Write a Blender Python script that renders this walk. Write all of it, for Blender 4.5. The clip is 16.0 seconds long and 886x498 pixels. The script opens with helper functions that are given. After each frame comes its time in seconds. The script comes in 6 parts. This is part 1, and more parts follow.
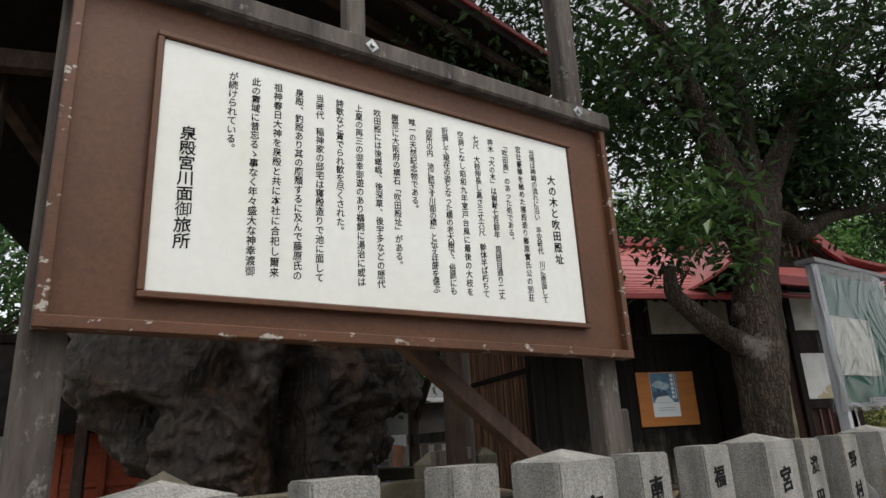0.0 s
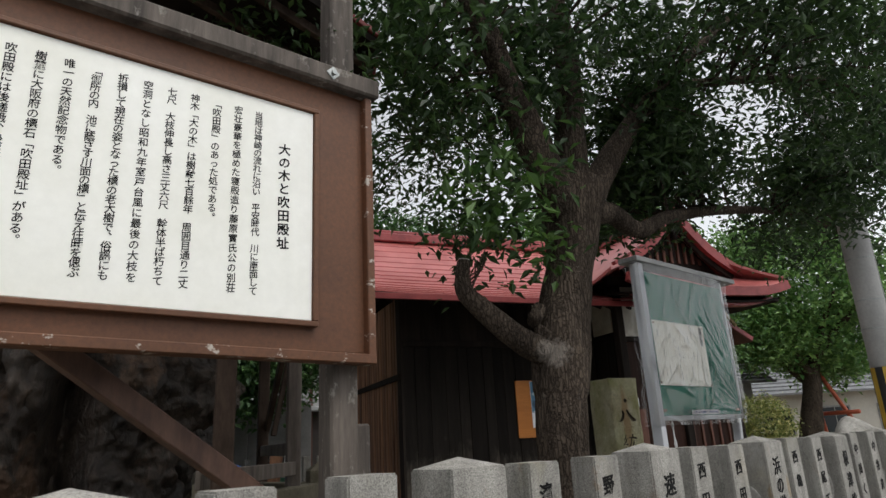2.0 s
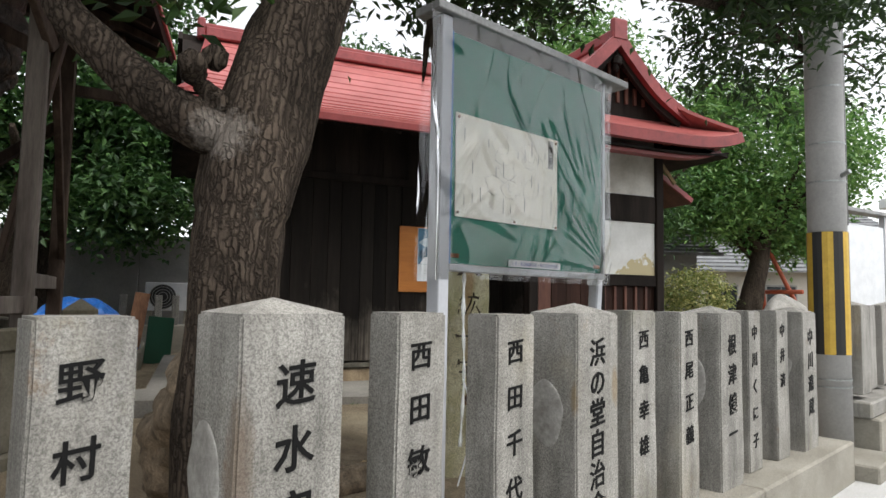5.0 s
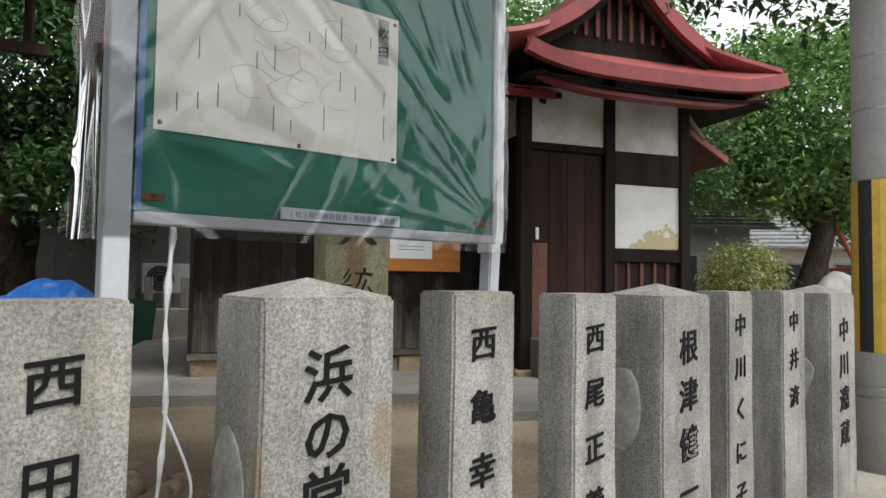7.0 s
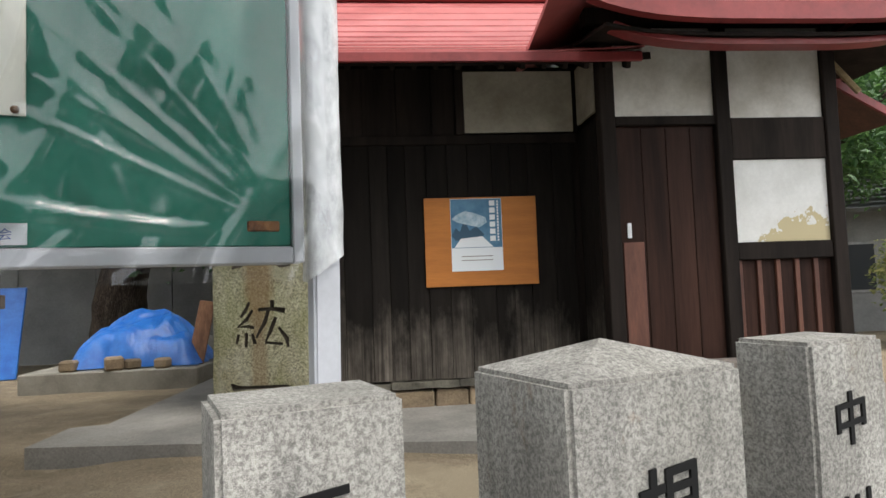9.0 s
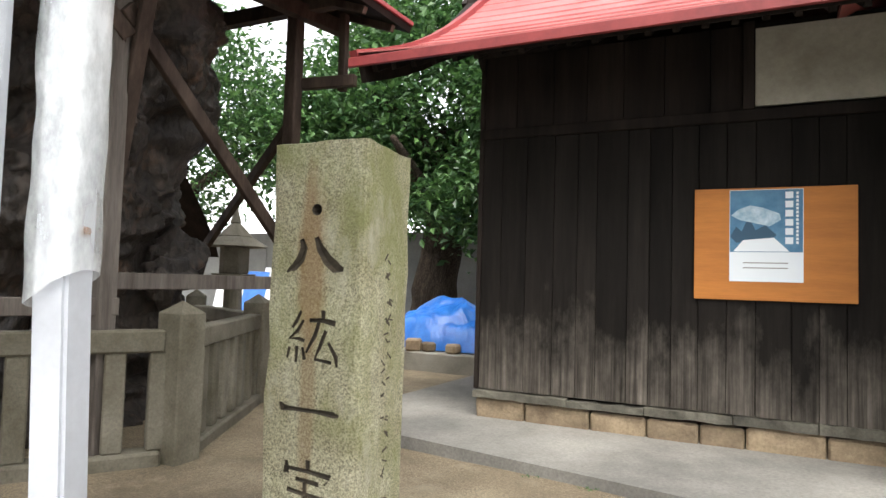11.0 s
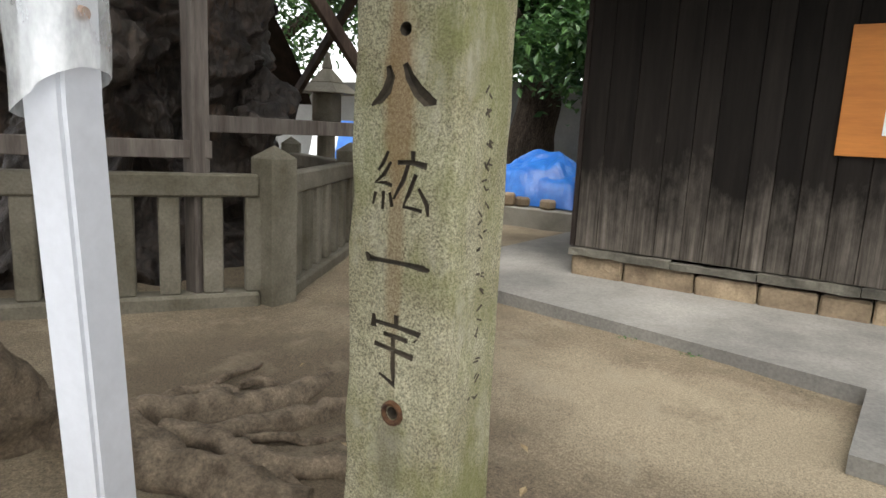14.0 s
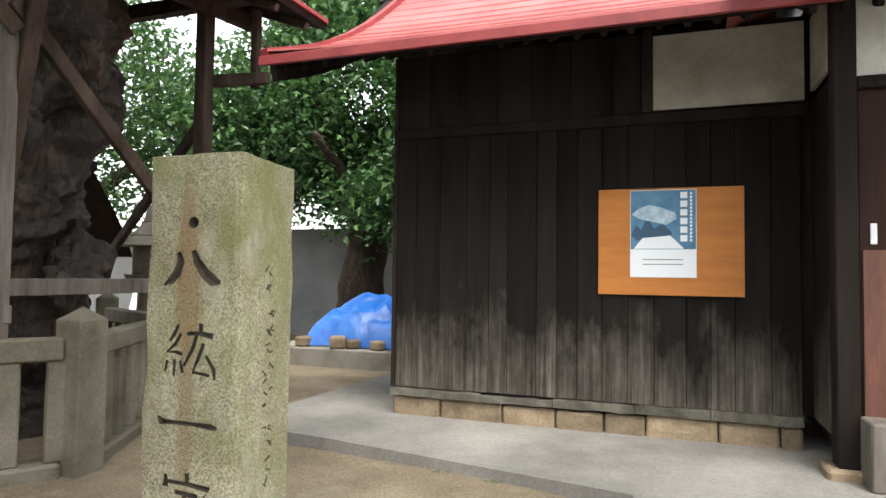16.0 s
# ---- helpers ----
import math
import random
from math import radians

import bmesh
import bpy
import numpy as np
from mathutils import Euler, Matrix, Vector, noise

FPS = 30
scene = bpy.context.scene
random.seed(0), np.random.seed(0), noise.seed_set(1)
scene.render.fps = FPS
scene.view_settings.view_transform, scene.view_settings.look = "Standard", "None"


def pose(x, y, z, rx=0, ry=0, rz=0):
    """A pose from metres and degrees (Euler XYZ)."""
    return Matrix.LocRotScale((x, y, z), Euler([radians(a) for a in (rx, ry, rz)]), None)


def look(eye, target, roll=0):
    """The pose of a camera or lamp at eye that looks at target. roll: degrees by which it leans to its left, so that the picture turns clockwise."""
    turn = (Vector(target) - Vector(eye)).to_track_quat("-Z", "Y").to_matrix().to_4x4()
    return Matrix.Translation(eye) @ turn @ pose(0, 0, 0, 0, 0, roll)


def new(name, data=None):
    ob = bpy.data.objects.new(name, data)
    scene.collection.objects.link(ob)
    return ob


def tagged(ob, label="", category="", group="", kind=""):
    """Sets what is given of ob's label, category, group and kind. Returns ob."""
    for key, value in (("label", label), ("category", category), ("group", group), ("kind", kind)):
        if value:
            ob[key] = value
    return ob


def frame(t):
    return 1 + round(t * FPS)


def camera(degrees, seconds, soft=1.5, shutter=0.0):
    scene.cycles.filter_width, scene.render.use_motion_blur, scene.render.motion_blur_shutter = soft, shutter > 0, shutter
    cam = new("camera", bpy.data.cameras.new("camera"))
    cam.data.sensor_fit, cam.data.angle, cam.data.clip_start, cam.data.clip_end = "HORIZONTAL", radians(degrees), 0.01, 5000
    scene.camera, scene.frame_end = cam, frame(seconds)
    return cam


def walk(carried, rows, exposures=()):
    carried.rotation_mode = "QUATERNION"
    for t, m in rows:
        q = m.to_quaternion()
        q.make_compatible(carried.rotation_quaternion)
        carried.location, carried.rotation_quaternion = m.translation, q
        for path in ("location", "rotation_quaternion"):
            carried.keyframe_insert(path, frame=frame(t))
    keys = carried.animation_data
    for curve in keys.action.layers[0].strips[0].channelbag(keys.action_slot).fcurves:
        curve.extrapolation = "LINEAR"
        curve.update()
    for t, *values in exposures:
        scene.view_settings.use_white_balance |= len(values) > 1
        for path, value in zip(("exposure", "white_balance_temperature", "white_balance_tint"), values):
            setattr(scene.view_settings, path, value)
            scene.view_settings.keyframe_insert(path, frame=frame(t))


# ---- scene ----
cam = camera(69.3, 16.0)
PATH = [
    (0, (0.726, -1.397, 1.323), (1.296, 0.434, 1.893), -3.1),
    (0.5, (0.982, -1.314, 1.324), (1.476, 0.531, 1.917), -3.4),
    (1, (1.323, -1.325, 1.338), (1.842, 0.507, 1.95), -4.3),
    (1.5, (1.684, -1.297, 1.339), (2.305, 0.507, 1.939), -4.7),
    (2, (2.096, -1.165, 1.328), (2.813, 0.609, 1.909), -3.1),
    (2.5, (2.475, -1.04, 1.32), (3.236, 0.715, 1.893), -3.4),
    (3, (2.826, -0.837, 1.335), (3.568, 0.95, 1.858), -3.0),
    (3.5, (3.136, -0.646, 1.303), (3.921, 1.146, 1.719), -1.4),
    (4, (3.501, -0.38, 1.29), (4.359, 1.398, 1.602), 0.3),
    (6.3, (5.034, 0.59, 1.266), (5.72, 2.467, 1.337), 1.0),
    (6.5, (5.21, 0.68, 1.255), (5.905, 2.553, 1.346), 0.7),
    (7, (5.556, 0.901, 1.275), (6.18, 2.799, 1.365), 0.8),
    (7.5, (5.804, 1.197, 1.276), (6.317, 3.128, 1.345), 0.5),
    (8, (6.064, 1.409, 1.298), (6.49, 3.361, 1.39), -0.8),
    (8.2, (6.165, 1.504, 1.308), (6.567, 3.46, 1.404), -1.4),
    (10.5, (7.430, 2.492, 1.414), (6.823, 4.391, 1.565), 1.0),
    (11, (7.457, 2.642, 1.428), (6.601, 4.446, 1.529), 1.7),
    (11.5, (7.378, 2.752, 1.447), (6.369, 4.479, 1.451), 1.5),
    (12, (7.328, 2.830, 1.424), (6.221, 4.494, 1.351), 1.1),
    (12.5, (7.316, 2.868, 1.397), (6.181, 4.505, 1.209), 1.3),
    (13, (7.302, 2.887, 1.373), (6.192, 4.515, 1.033), 2.1),
    (13.5, (7.289, 2.899, 1.378), (6.210, 4.537, 0.985), 2.5),
    (14, (7.290, 2.892, 1.379), (6.217, 4.542, 1.021), 2.8),
    (14.5, (7.292, 2.881, 1.393), (6.221, 4.541, 1.077), 2.6),
    (15, (7.303, 2.864, 1.405), (6.232, 4.533, 1.144), 2.7),
    (15.5, (7.392, 2.803, 1.453), (6.440, 4.560, 1.378), 2.2),
    (16, (7.653, 2.654, 1.487), (6.984, 4.537, 1.571), 0.8),
]
walk(cam, [(t, look(eye, target, roll)) for t, eye, target, roll in PATH], [(0.0, -0.30), (1.0, -0.36), (2.0, -0.15), (3.0, 0.0), (4.0, 0.45), (6.5, 0.52), (8.0, 0.52), (10.5, 1.6), (11.5, 1.52), (12.5, 1.38), (14.5, 1.28), (15.3, 1.36), (16.0, 1.6)])


# ---- world and light ----
world = bpy.data.worlds.new("sky")
scene.world = world
world.use_nodes = True
wn, wl = world.node_tree.nodes, world.node_tree.links
sky = wn.new("ShaderNodeTexSky")
sky.sky_type, sky.sun_disc = "NISHITA", False
sky.sun_elevation, sky.sun_rotation = radians(58), radians(150)
sky.air_density, sky.dust_density, sky.ozone_density = 1.0, 2.0, 1.0
pale = wn.new("ShaderNodeHueSaturation")
pale.inputs["Saturation"].default_value = 0.15
wl.new(sky.outputs[0], pale.inputs["Color"])
wl.new(pale.outputs[0], wn["Background"].inputs[0])
wn["Background"].inputs[1].default_value = 0.25
sun = new("sun", bpy.data.lights.new("sun", "SUN"))
sun.data.energy, sun.data.angle, sun.data.color = 1.3, radians(25), (1.0, 0.96, 0.9)
sun.matrix_world = look((0, 0, 20), (-5.5, 9.5, 0))


# ---- mesh helpers ----
def thing(name, m, label, category, group="", kind=""):
    ob = new(name)
    ob.empty_display_size = 0.1
    ob.matrix_world = m
    return tagged(ob, label, category, group, kind)


def smooth(bm, on=True):
    for f in bm.faces:
        f.smooth = on


def part(name, bm, mat, parent=None, label="", m=None):
    me = bpy.data.meshes.new(name)
    bm.to_mesh(me)
    bm.free()
    me.materials.append(mat)
    ob = new(name, me)
    if parent is not None:
        ob.parent = parent
    if m is not None:
        ob.matrix_local = m
    if label:
        ob["label"] = label
    return ob


def share(name, me, parent, m):
    ob = new(name, me)
    ob.parent = parent
    ob.matrix_local = m
    return ob


def box(bm, x0, y0, z0, x1, y1, z1, bevel=0.0, m=None):
    size = (abs(x1 - x0), abs(y1 - y0), abs(z1 - z0))
    mid = ((x0 + x1) / 2, (y0 + y1) / 2, (z0 + z1) / 2)
    mm = Matrix.Translation(mid) @ Matrix.Diagonal((*size, 1))
    if m is not None:
        mm = m @ mm
    made = bmesh.ops.create_cube(bm, size=1, matrix=mm)
    if bevel:
        edges = list({e for v in made["verts"] for e in v.link_edges})
        bmesh.ops.bevel(bm, geom=edges, offset=bevel, segments=1, affect="EDGES")
    return bm


def boxed(x0, y0, z0, x1, y1, z1, bevel=0.0, m=None):
    return box(bmesh.new(), x0, y0, z0, x1, y1, z1, bevel, m)


def beam(bm, a, b, w, h, bevel=0.006, spin=0.0):
    """A squared timber from a to b, w wide and h high."""
    a, b = Vector(a), Vector(b)
    d = b - a
    up = Vector((0, 0, 1)) if abs(d.normalized().z) < 0.95 else Vector((0, 1, 0))
    side = d.cross(up).normalized()
    top = side.cross(d).normalized()
    m = Matrix((side, top, d.normalized())).transposed().to_4x4()
    m.translation = (a + b) / 2
    m = m @ pose(0, 0, 0, 0, 0, spin)
    return box(bm, -w / 2, -h / 2, -d.length / 2, w / 2, h / 2, d.length / 2, bevel, m)


def sweep(pts, w, h):
    """One squared strip along pts."""
    bm = bmesh.new()
    pts = [Vector(p) for p in pts]
    rings = []
    for i, p in enumerate(pts):
        d = (pts[min(i + 1, len(pts) - 1)] - pts[max(i - 1, 0)]).normalized()
        side = d.cross(Vector((0, 0, 1))).normalized()
        top = side.cross(d)
        rings.append([bm.verts.new(p + side * a * w / 2 + top * c * h / 2) for a, c in ((-1, -1), (1, -1), (1, 1), (-1, 1))])
    for ra, rb in zip(rings, rings[1:]):
        for k in range(4):
            bm.faces.new((ra[k], ra[(k + 1) % 4], rb[(k + 1) % 4], rb[k]))
    bm.faces.new(rings[0][::-1])
    bm.faces.new(rings[-1])
    bmesh.ops.recalc_face_normals(bm, faces=bm.faces)
    return bm


def tube(bm, pts, radii, sides=10, knobs=0.0, cap=True, seed=0):
    """A tapered round limb along pts, roughened by knobs."""
    pts = [Vector(p) for p in pts]
    rings = []
    side = None
    for i, p in enumerate(pts):
        d = (pts[min(i + 1, len(pts) - 1)] - pts[max(i - 1, 0)]).normalized()
        if side is None:
            side = d.cross(Vector((0.3, 1, 0.2))).normalized()
        side = (side - d * side.dot(d)).normalized()
        other = d.cross(side)
        ring = []
        for k in range(sides):
            a = 2 * math.pi * k / sides
            r = radii[i]
            if knobs:
                q = p * 3.0 + Vector((math.cos(a), math.sin(a), seed)) * 1.2
                r *= 1 + knobs * noise.noise(q) + 0.5 * knobs * noise.noise(q * 2.7)
            ring.append(bm.verts.new(p + (side * math.cos(a) + other * math.sin(a)) * r))
        rings.append(ring)
    for ra, rb in zip(rings, rings[1:]):
        for k in range(sides):
            bm.faces.new((ra[k], ra[(k + 1) % sides], rb[(k + 1) % sides], rb[k]))
    if cap:
        bm.faces.new(rings[0][::-1])
        bm.faces.new(rings[-1])
    return bm


def spline(pts, steps=6):
    """A smooth line through pts."""
    pts = [Vector(p) for p in pts]
    out = []
    for i in range(len(pts) - 1):
        p0, p1, p2, p3 = pts[max(i - 1, 0)], pts[i], pts[i + 1], pts[min(i + 2, len(pts) - 1)]
        for k in range(steps):
            t = k / steps
            out.append(0.5 * (2 * p1 + (p2 - p0) * t + (2 * p0 - 5 * p1 + 4 * p2 - p3) * t * t + (3 * p1 - p0 - 3 * p2 + p3) * t ** 3))
    out.append(pts[-1])
    return out


def sheet(bm, nu, nv, f, close_u=False):
    """A grid of nu by nv quads from f(u, v), u and v in 0 to 1."""
    vs = [[bm.verts.new(f(i / nu, j / nv)) for i in range(nu + (0 if close_u else 1))] for j in range(nv + 1)]
    n = nu if close_u else nu
    for j in range(nv):
        for i in range(n):
            a, b = i, (i + 1) % len(vs[j])
            bm.faces.new((vs[j][a], vs[j][b], vs[j + 1][b], vs[j + 1][a]))
    return bm


GLYPHS = {}


def glyph(ch, bold, mat):
    """One character of the built-in font, one metre high, centred, as a thin mesh; kept for reuse."""
    key = (ch, bold, mat.name)
    if key not in GLYPHS:
        cu = bpy.data.curves.new("character", "FONT")
        cu.body, cu.size, cu.align_x = ch, 1.0, "CENTER"
        cu.offset, cu.extrude, cu.resolution_u = 0.0 if ch == "御" else bold, 0.02, 2
        ob = bpy.data.objects.new("character", cu)
        scene.collection.objects.link(ob)
        bpy.context.view_layer.update()
        me = bpy.data.meshes.new_from_object(ob.evaluated_get(bpy.context.evaluated_depsgraph_get()))
        bpy.data.objects.remove(ob)
        bpy.data.curves.remove(cu)
        turn = pose(0, 0, 0, 0, 0, -90) if ch in "「」ー" else Matrix()
        drop = Vector((0.55, 0.55, 0)) if ch in "、。" else Vector((0, 0, 0))
        slant = Matrix(((1, 0, 0, 0), (0.11, 1, 0, 0), (0, 0, 1, 0), (0, 0, 0, 1)))
        me.transform(pose(0, 0, 0, 90, 0, 0) @ slant @ Matrix.Translation(drop) @ turn @ Matrix.Translation((0, -0.37, 0)))
        me.materials.clear()
        me.materials.append(mat)
        GLYPHS[key] = me
    return GLYPHS[key]


def lettering(text, size, pitch, mat, parent, x, y, z, bold=0.008, width=1.0, sway=1.5):
    """A column of characters downwards from z, each a part of its own."""
    for k, ch in enumerate(text):
        if ch != " ":
            m = pose(x, y, z - k * pitch, 0, random.uniform(-sway, sway), 0) @ Matrix.Diagonal((size * width, size, size, 1))
            share("character", glyph(ch, bold, mat), parent, m)


# ---- materials ----
def material(name, base, rough=0.8, metal=0.0):
    mat = bpy.data.materials.new(name)
    mat.use_nodes = True
    bsdf = mat.node_tree.nodes["Principled BSDF"]
    bsdf.inputs["Base Color"].default_value = (*base, 1)
    bsdf.inputs["Roughness"].default_value = rough
    bsdf.inputs["Metallic"].default_value = metal
    return mat, mat.node_tree.nodes, mat.node_tree.links, bsdf


def mix_colour(nt, fac, a, b, mode="MIX"):
    n = nt.nodes.new("ShaderNodeMix")
    n.data_type, n.blend_type = "RGBA", mode
    for sock, val in ((n.inputs[0], fac), (n.inputs[6], a), (n.inputs[7], b)):
        if isinstance(val, (int, float)):
            sock.default_value = val
        elif isinstance(val, tuple):
            sock.default_value = (*val, 1)
        else:
            nt.links.new(val, sock)
    return n.outputs[2]


def noise_of(nt, scale, detail=4, rough=0.6, stretch=(1, 1, 1), coord="Object"):
    tc = nt.nodes.new("ShaderNodeTexCoord")
    mp = nt.nodes.new("ShaderNodeMapping")
    mp.inputs["Scale"].default_value = stretch
    n = nt.nodes.new("ShaderNodeTexNoise")
    n.inputs["Scale"].default_value, n.inputs["Detail"].default_value, n.inputs["Roughness"].default_value = scale, detail, rough
    if coord == "World":
        g = nt.nodes.new("ShaderNodeNewGeometry")
        nt.links.new(g.outputs["Position"], mp.inputs[0])
    else:
        nt.links.new(tc.outputs[coord], mp.inputs[0])
    nt.links.new(mp.outputs[0], n.inputs[0])
    return n.outputs[0]


def ramp(nt, fac, stops):
    n = nt.nodes.new("ShaderNodeValToRGB")
    el = n.color_ramp.elements
    while len(el) < len(stops):
        el.new(0.5)
    for e, (p, c) in zip(el, stops):
        e.position = p
        e.color = (*c, 1) if isinstance(c, tuple) else (c, c, c, 1)
    nt.links.new(fac, n.inputs[0])
    return n.outputs[0]


def bump(nt, bsdf, height, strength=0.5, dist=0.01):
    n = nt.nodes.new("ShaderNodeBump")
    n.inputs["Strength"].default_value, n.inputs["Distance"].default_value = strength, dist
    nt.links.new(height, n.inputs["Height"])
    nt.links.new(n.outputs[0], bsdf.inputs["Normal"])


def two_scale(name, dark, light, big=1.5, fine=40.0, rough=0.85, relief=0.4, dist=0.01, stretch=(1, 1, 1), coord="World", lo=0.3, hi=0.7, metal=0.0, fine_mix=0.45, random=0.0):
    """A surface that varies at two scales."""
    mat, nodes, links, bsdf = material(name, light, rough, metal)
    nt = mat.node_tree
    a = ramp(nt, noise_of(nt, big, 5, 0.6, stretch, coord), [(lo, dark), (hi, light)])
    f = noise_of(nt, fine, 6, 0.7, stretch, coord)
    g = ramp(nt, f, [(0.3, 0.35), (0.7, 1.35)])
    c = mix_colour(nt, fine_mix, a, g, "MULTIPLY")
    if random:
        oi = nodes.new("ShaderNodeObjectInfo")
        r = ramp(nt, oi.outputs["Random"], [(0.0, 1 - random), (1.0, 1 + random)])
        c = mix_colour(nt, 1.0, c, r, "MULTIPLY")
    links.new(c, bsdf.inputs["Base Color"])
    bump(nt, bsdf, f, relief, dist)
    return mat


granite = two_scale("granite", (0.265, 0.255, 0.225), (0.425, 0.41, 0.375), 3.0, 170.0, 0.8, 0.45, 0.003, fine_mix=0.30)
granite_dark = two_scale("weathered_granite", (0.20, 0.185, 0.15), (0.34, 0.32, 0.27), 2.2, 90.0, 0.85, 0.5, 0.004)
marker_stone = two_scale("lichened_stone", (0.31, 0.275, 0.165), (0.53, 0.50, 0.345), 3.5, 110.0, 0.9, 0.5, 0.004, fine_mix=0.3)
def speckled(mat, scale, dark=0.45, light=1.25, lo=0.40, hi=0.58, dist=0.003):
    """Crystals of a coarse stone: dark and light grains of a few millimetres."""
    nt = mat.node_tree
    bsdf = nt.nodes["Principled BSDF"]
    old = bsdf.inputs["Base Color"].links[0].from_socket
    n = noise_of(nt, scale, 6, 0.9, (1, 1, 1), "World")
    k = ramp(nt, n, [(lo, dark), (hi, light)])
    nt.links.new(mix_colour(nt, 1.0, old, k, "MULTIPLY"), bsdf.inputs["Base Color"])
    bump(nt, bsdf, n, 0.7, dist)


def barked(mat, scale, stretch, dark, dist=0.02):
    """Deep furrows between plates of bark."""
    nt = mat.node_tree
    bsdf = nt.nodes["Principled BSDF"]
    old = bsdf.inputs["Base Color"].links[0].from_socket
    g = nt.nodes.new("ShaderNodeNewGeometry")
    mp = nt.nodes.new("ShaderNodeMapping")
    mp.inputs["Scale"].default_value = stretch
    warp = noise_of(nt, 6.0, 4, 0.6, (1, 1, 1), "World")
    vo = nt.nodes.new("ShaderNodeTexVoronoi")
    vo.feature = "DISTANCE_TO_EDGE"
    vo.inputs["Scale"].default_value = scale
    nt.links.new(g.outputs["Position"], mp.inputs[0])
    ad = nt.nodes.new("ShaderNodeVectorMath")
    ad.operation = "MULTIPLY_ADD"
    nt.links.new(warp, ad.inputs[0])
    ad.inputs[1].default_value = (0.12, 0.12, 0.12)
    nt.links.new(mp.outputs[0], ad.inputs[2])
    nt.links.new(ad.outputs[0], vo.inputs["Vector"])
    k = ramp(nt, vo.outputs["Distance"], [(0.0, dark), (0.22, 1.0)])
    nt.links.new(mix_colour(nt, 1.0, old, k, "MULTIPLY"), bsdf.inputs["Base Color"])
    b1 = nt.nodes.new("ShaderNodeBump")
    b1.inputs["Strength"].default_value, b1.inputs["Distance"].default_value = 1.0, dist
    nt.links.new(k, b1.inputs["Height"])
    first = bsdf.inputs["Normal"].links[0].from_node
    nt.links.new(b1.outputs[0], first.inputs["Normal"])


speckled(granite, 150.0, 0.45, 1.18, 0.43, 0.56, 0.003)
speckled(granite_dark, 220.0, 0.6, 1.15, 0.38, 0.56, 0.002)
speckled(marker_stone, 130.0, 0.32, 1.38, 0.42, 0.57, 0.004)


def lichened(mat, low, high, colour, scale, amount=0.8):
    nt = mat.node_tree
    bsdf = nt.nodes["Principled BSDF"]
    old = bsdf.inputs["Base Color"].links[0].from_socket
    k = ramp(nt, noise_of(nt, scale, 8, 0.7, (1, 1, 0.6), "World"), [(low, 0.0), (high, amount)])
    nt.links.new(mix_colour(nt, k, old, colour), bsdf.inputs["Base Color"])


lichened(marker_stone, 0.46, 0.64, (0.19, 0.20, 0.06), 3.2, 0.72)
lichened(marker_stone, 0.54, 0.70, (0.50, 0.46, 0.36), 6.0, 0.6)


def stained(mat, centre, radii, colour, amount, ragged=0.6, scale=12.0, stretch=(1, 1, 1)):
    """One patch of colour, stain and painted shadow alike, of its own shape round a place on the surface."""
    nt = mat.node_tree
    bsdf = nt.nodes["Principled BSDF"]
    old = bsdf.inputs["Base Color"].links[0].from_socket
    g = nt.nodes.new("ShaderNodeNewGeometry")
    sub = nt.nodes.new("ShaderNodeVectorMath")
    sub.operation = "SUBTRACT"
    sub.inputs[1].default_value = centre
    nt.links.new(g.outputs["Position"], sub.inputs[0])
    div = nt.nodes.new("ShaderNodeVectorMath")
    div.operation = "DIVIDE"
    div.inputs[1].default_value = radii
    nt.links.new(sub.outputs[0], div.inputs[0])
    ln = nt.nodes.new("ShaderNodeVectorMath")
    ln.operation = "LENGTH"
    nt.links.new(div.outputs[0], ln.inputs[0])
    ad = nt.nodes.new("ShaderNodeMath")
    ad.operation = "MULTIPLY_ADD"
    ad.inputs[1].default_value = ragged * 2
    nt.links.new(noise_of(nt, scale, 5, 0.7, stretch, "World"), ad.inputs[0])
    nt.links.new(ln.outputs["Value"], ad.inputs[2])
    mr = nt.nodes.new("ShaderNodeMapRange")
    mr.inputs[1].default_value, mr.inputs[2].default_value = ragged + 0.55, ragged + 1.05
    mr.inputs[3].default_value, mr.inputs[4].default_value = amount, 0.0
    nt.links.new(ad.outputs[0], mr.inputs[0])
    nt.links.new(mix_colour(nt, mr.outputs[0], old, colour), bsdf.inputs["Base Color"])


stained(marker_stone, (6.19, 4.33, 1.48), (0.06, 0.06, 0.34), (0.22, 0.11, 0.035), 0.6, 0.5, 14.0, (1, 1, 0.25))
stained(marker_stone, (6.19, 4.33, 0.98), (0.035, 0.06, 0.40), (0.21, 0.12, 0.05), 0.45, 0.5, 14.0, (1, 1, 0.2))
# stain and painted shadow in one dark patch below the lower ring
stained(marker_stone, (6.19, 4.33, 0.41), (0.06, 0.06, 0.20), (0.11, 0.10, 0.075), 0.4, 0.5, 14.0, (1, 1, 0.4))
lichened(granite, 0.58, 0.72, (0.20, 0.185, 0.12), 2.3, 0.55)
lichened(granite, 0.58, 0.78, (0.42, 0.36, 0.23), 1.3, 0.4)
lichened(granite, 0.50, 0.68, (0.15, 0.14, 0.125), 1.9, 0.5)
lichened(granite, 0.62, 0.70, (0.17, 0.085, 0.025), 6.5, 0.55)
stained(granite, (5.592, 2.151, 0.90), (0.035, 0.035, 0.11), (0.20, 0.13, 0.045), 0.6, 0.9, 26.0, (1, 1, 0.3))
stained(granite, (5.872, 2.258, 0.93), (0.03, 0.03, 0.08), (0.20, 0.13, 0.045), 0.55, 0.9, 26.0, (1, 1, 0.3))
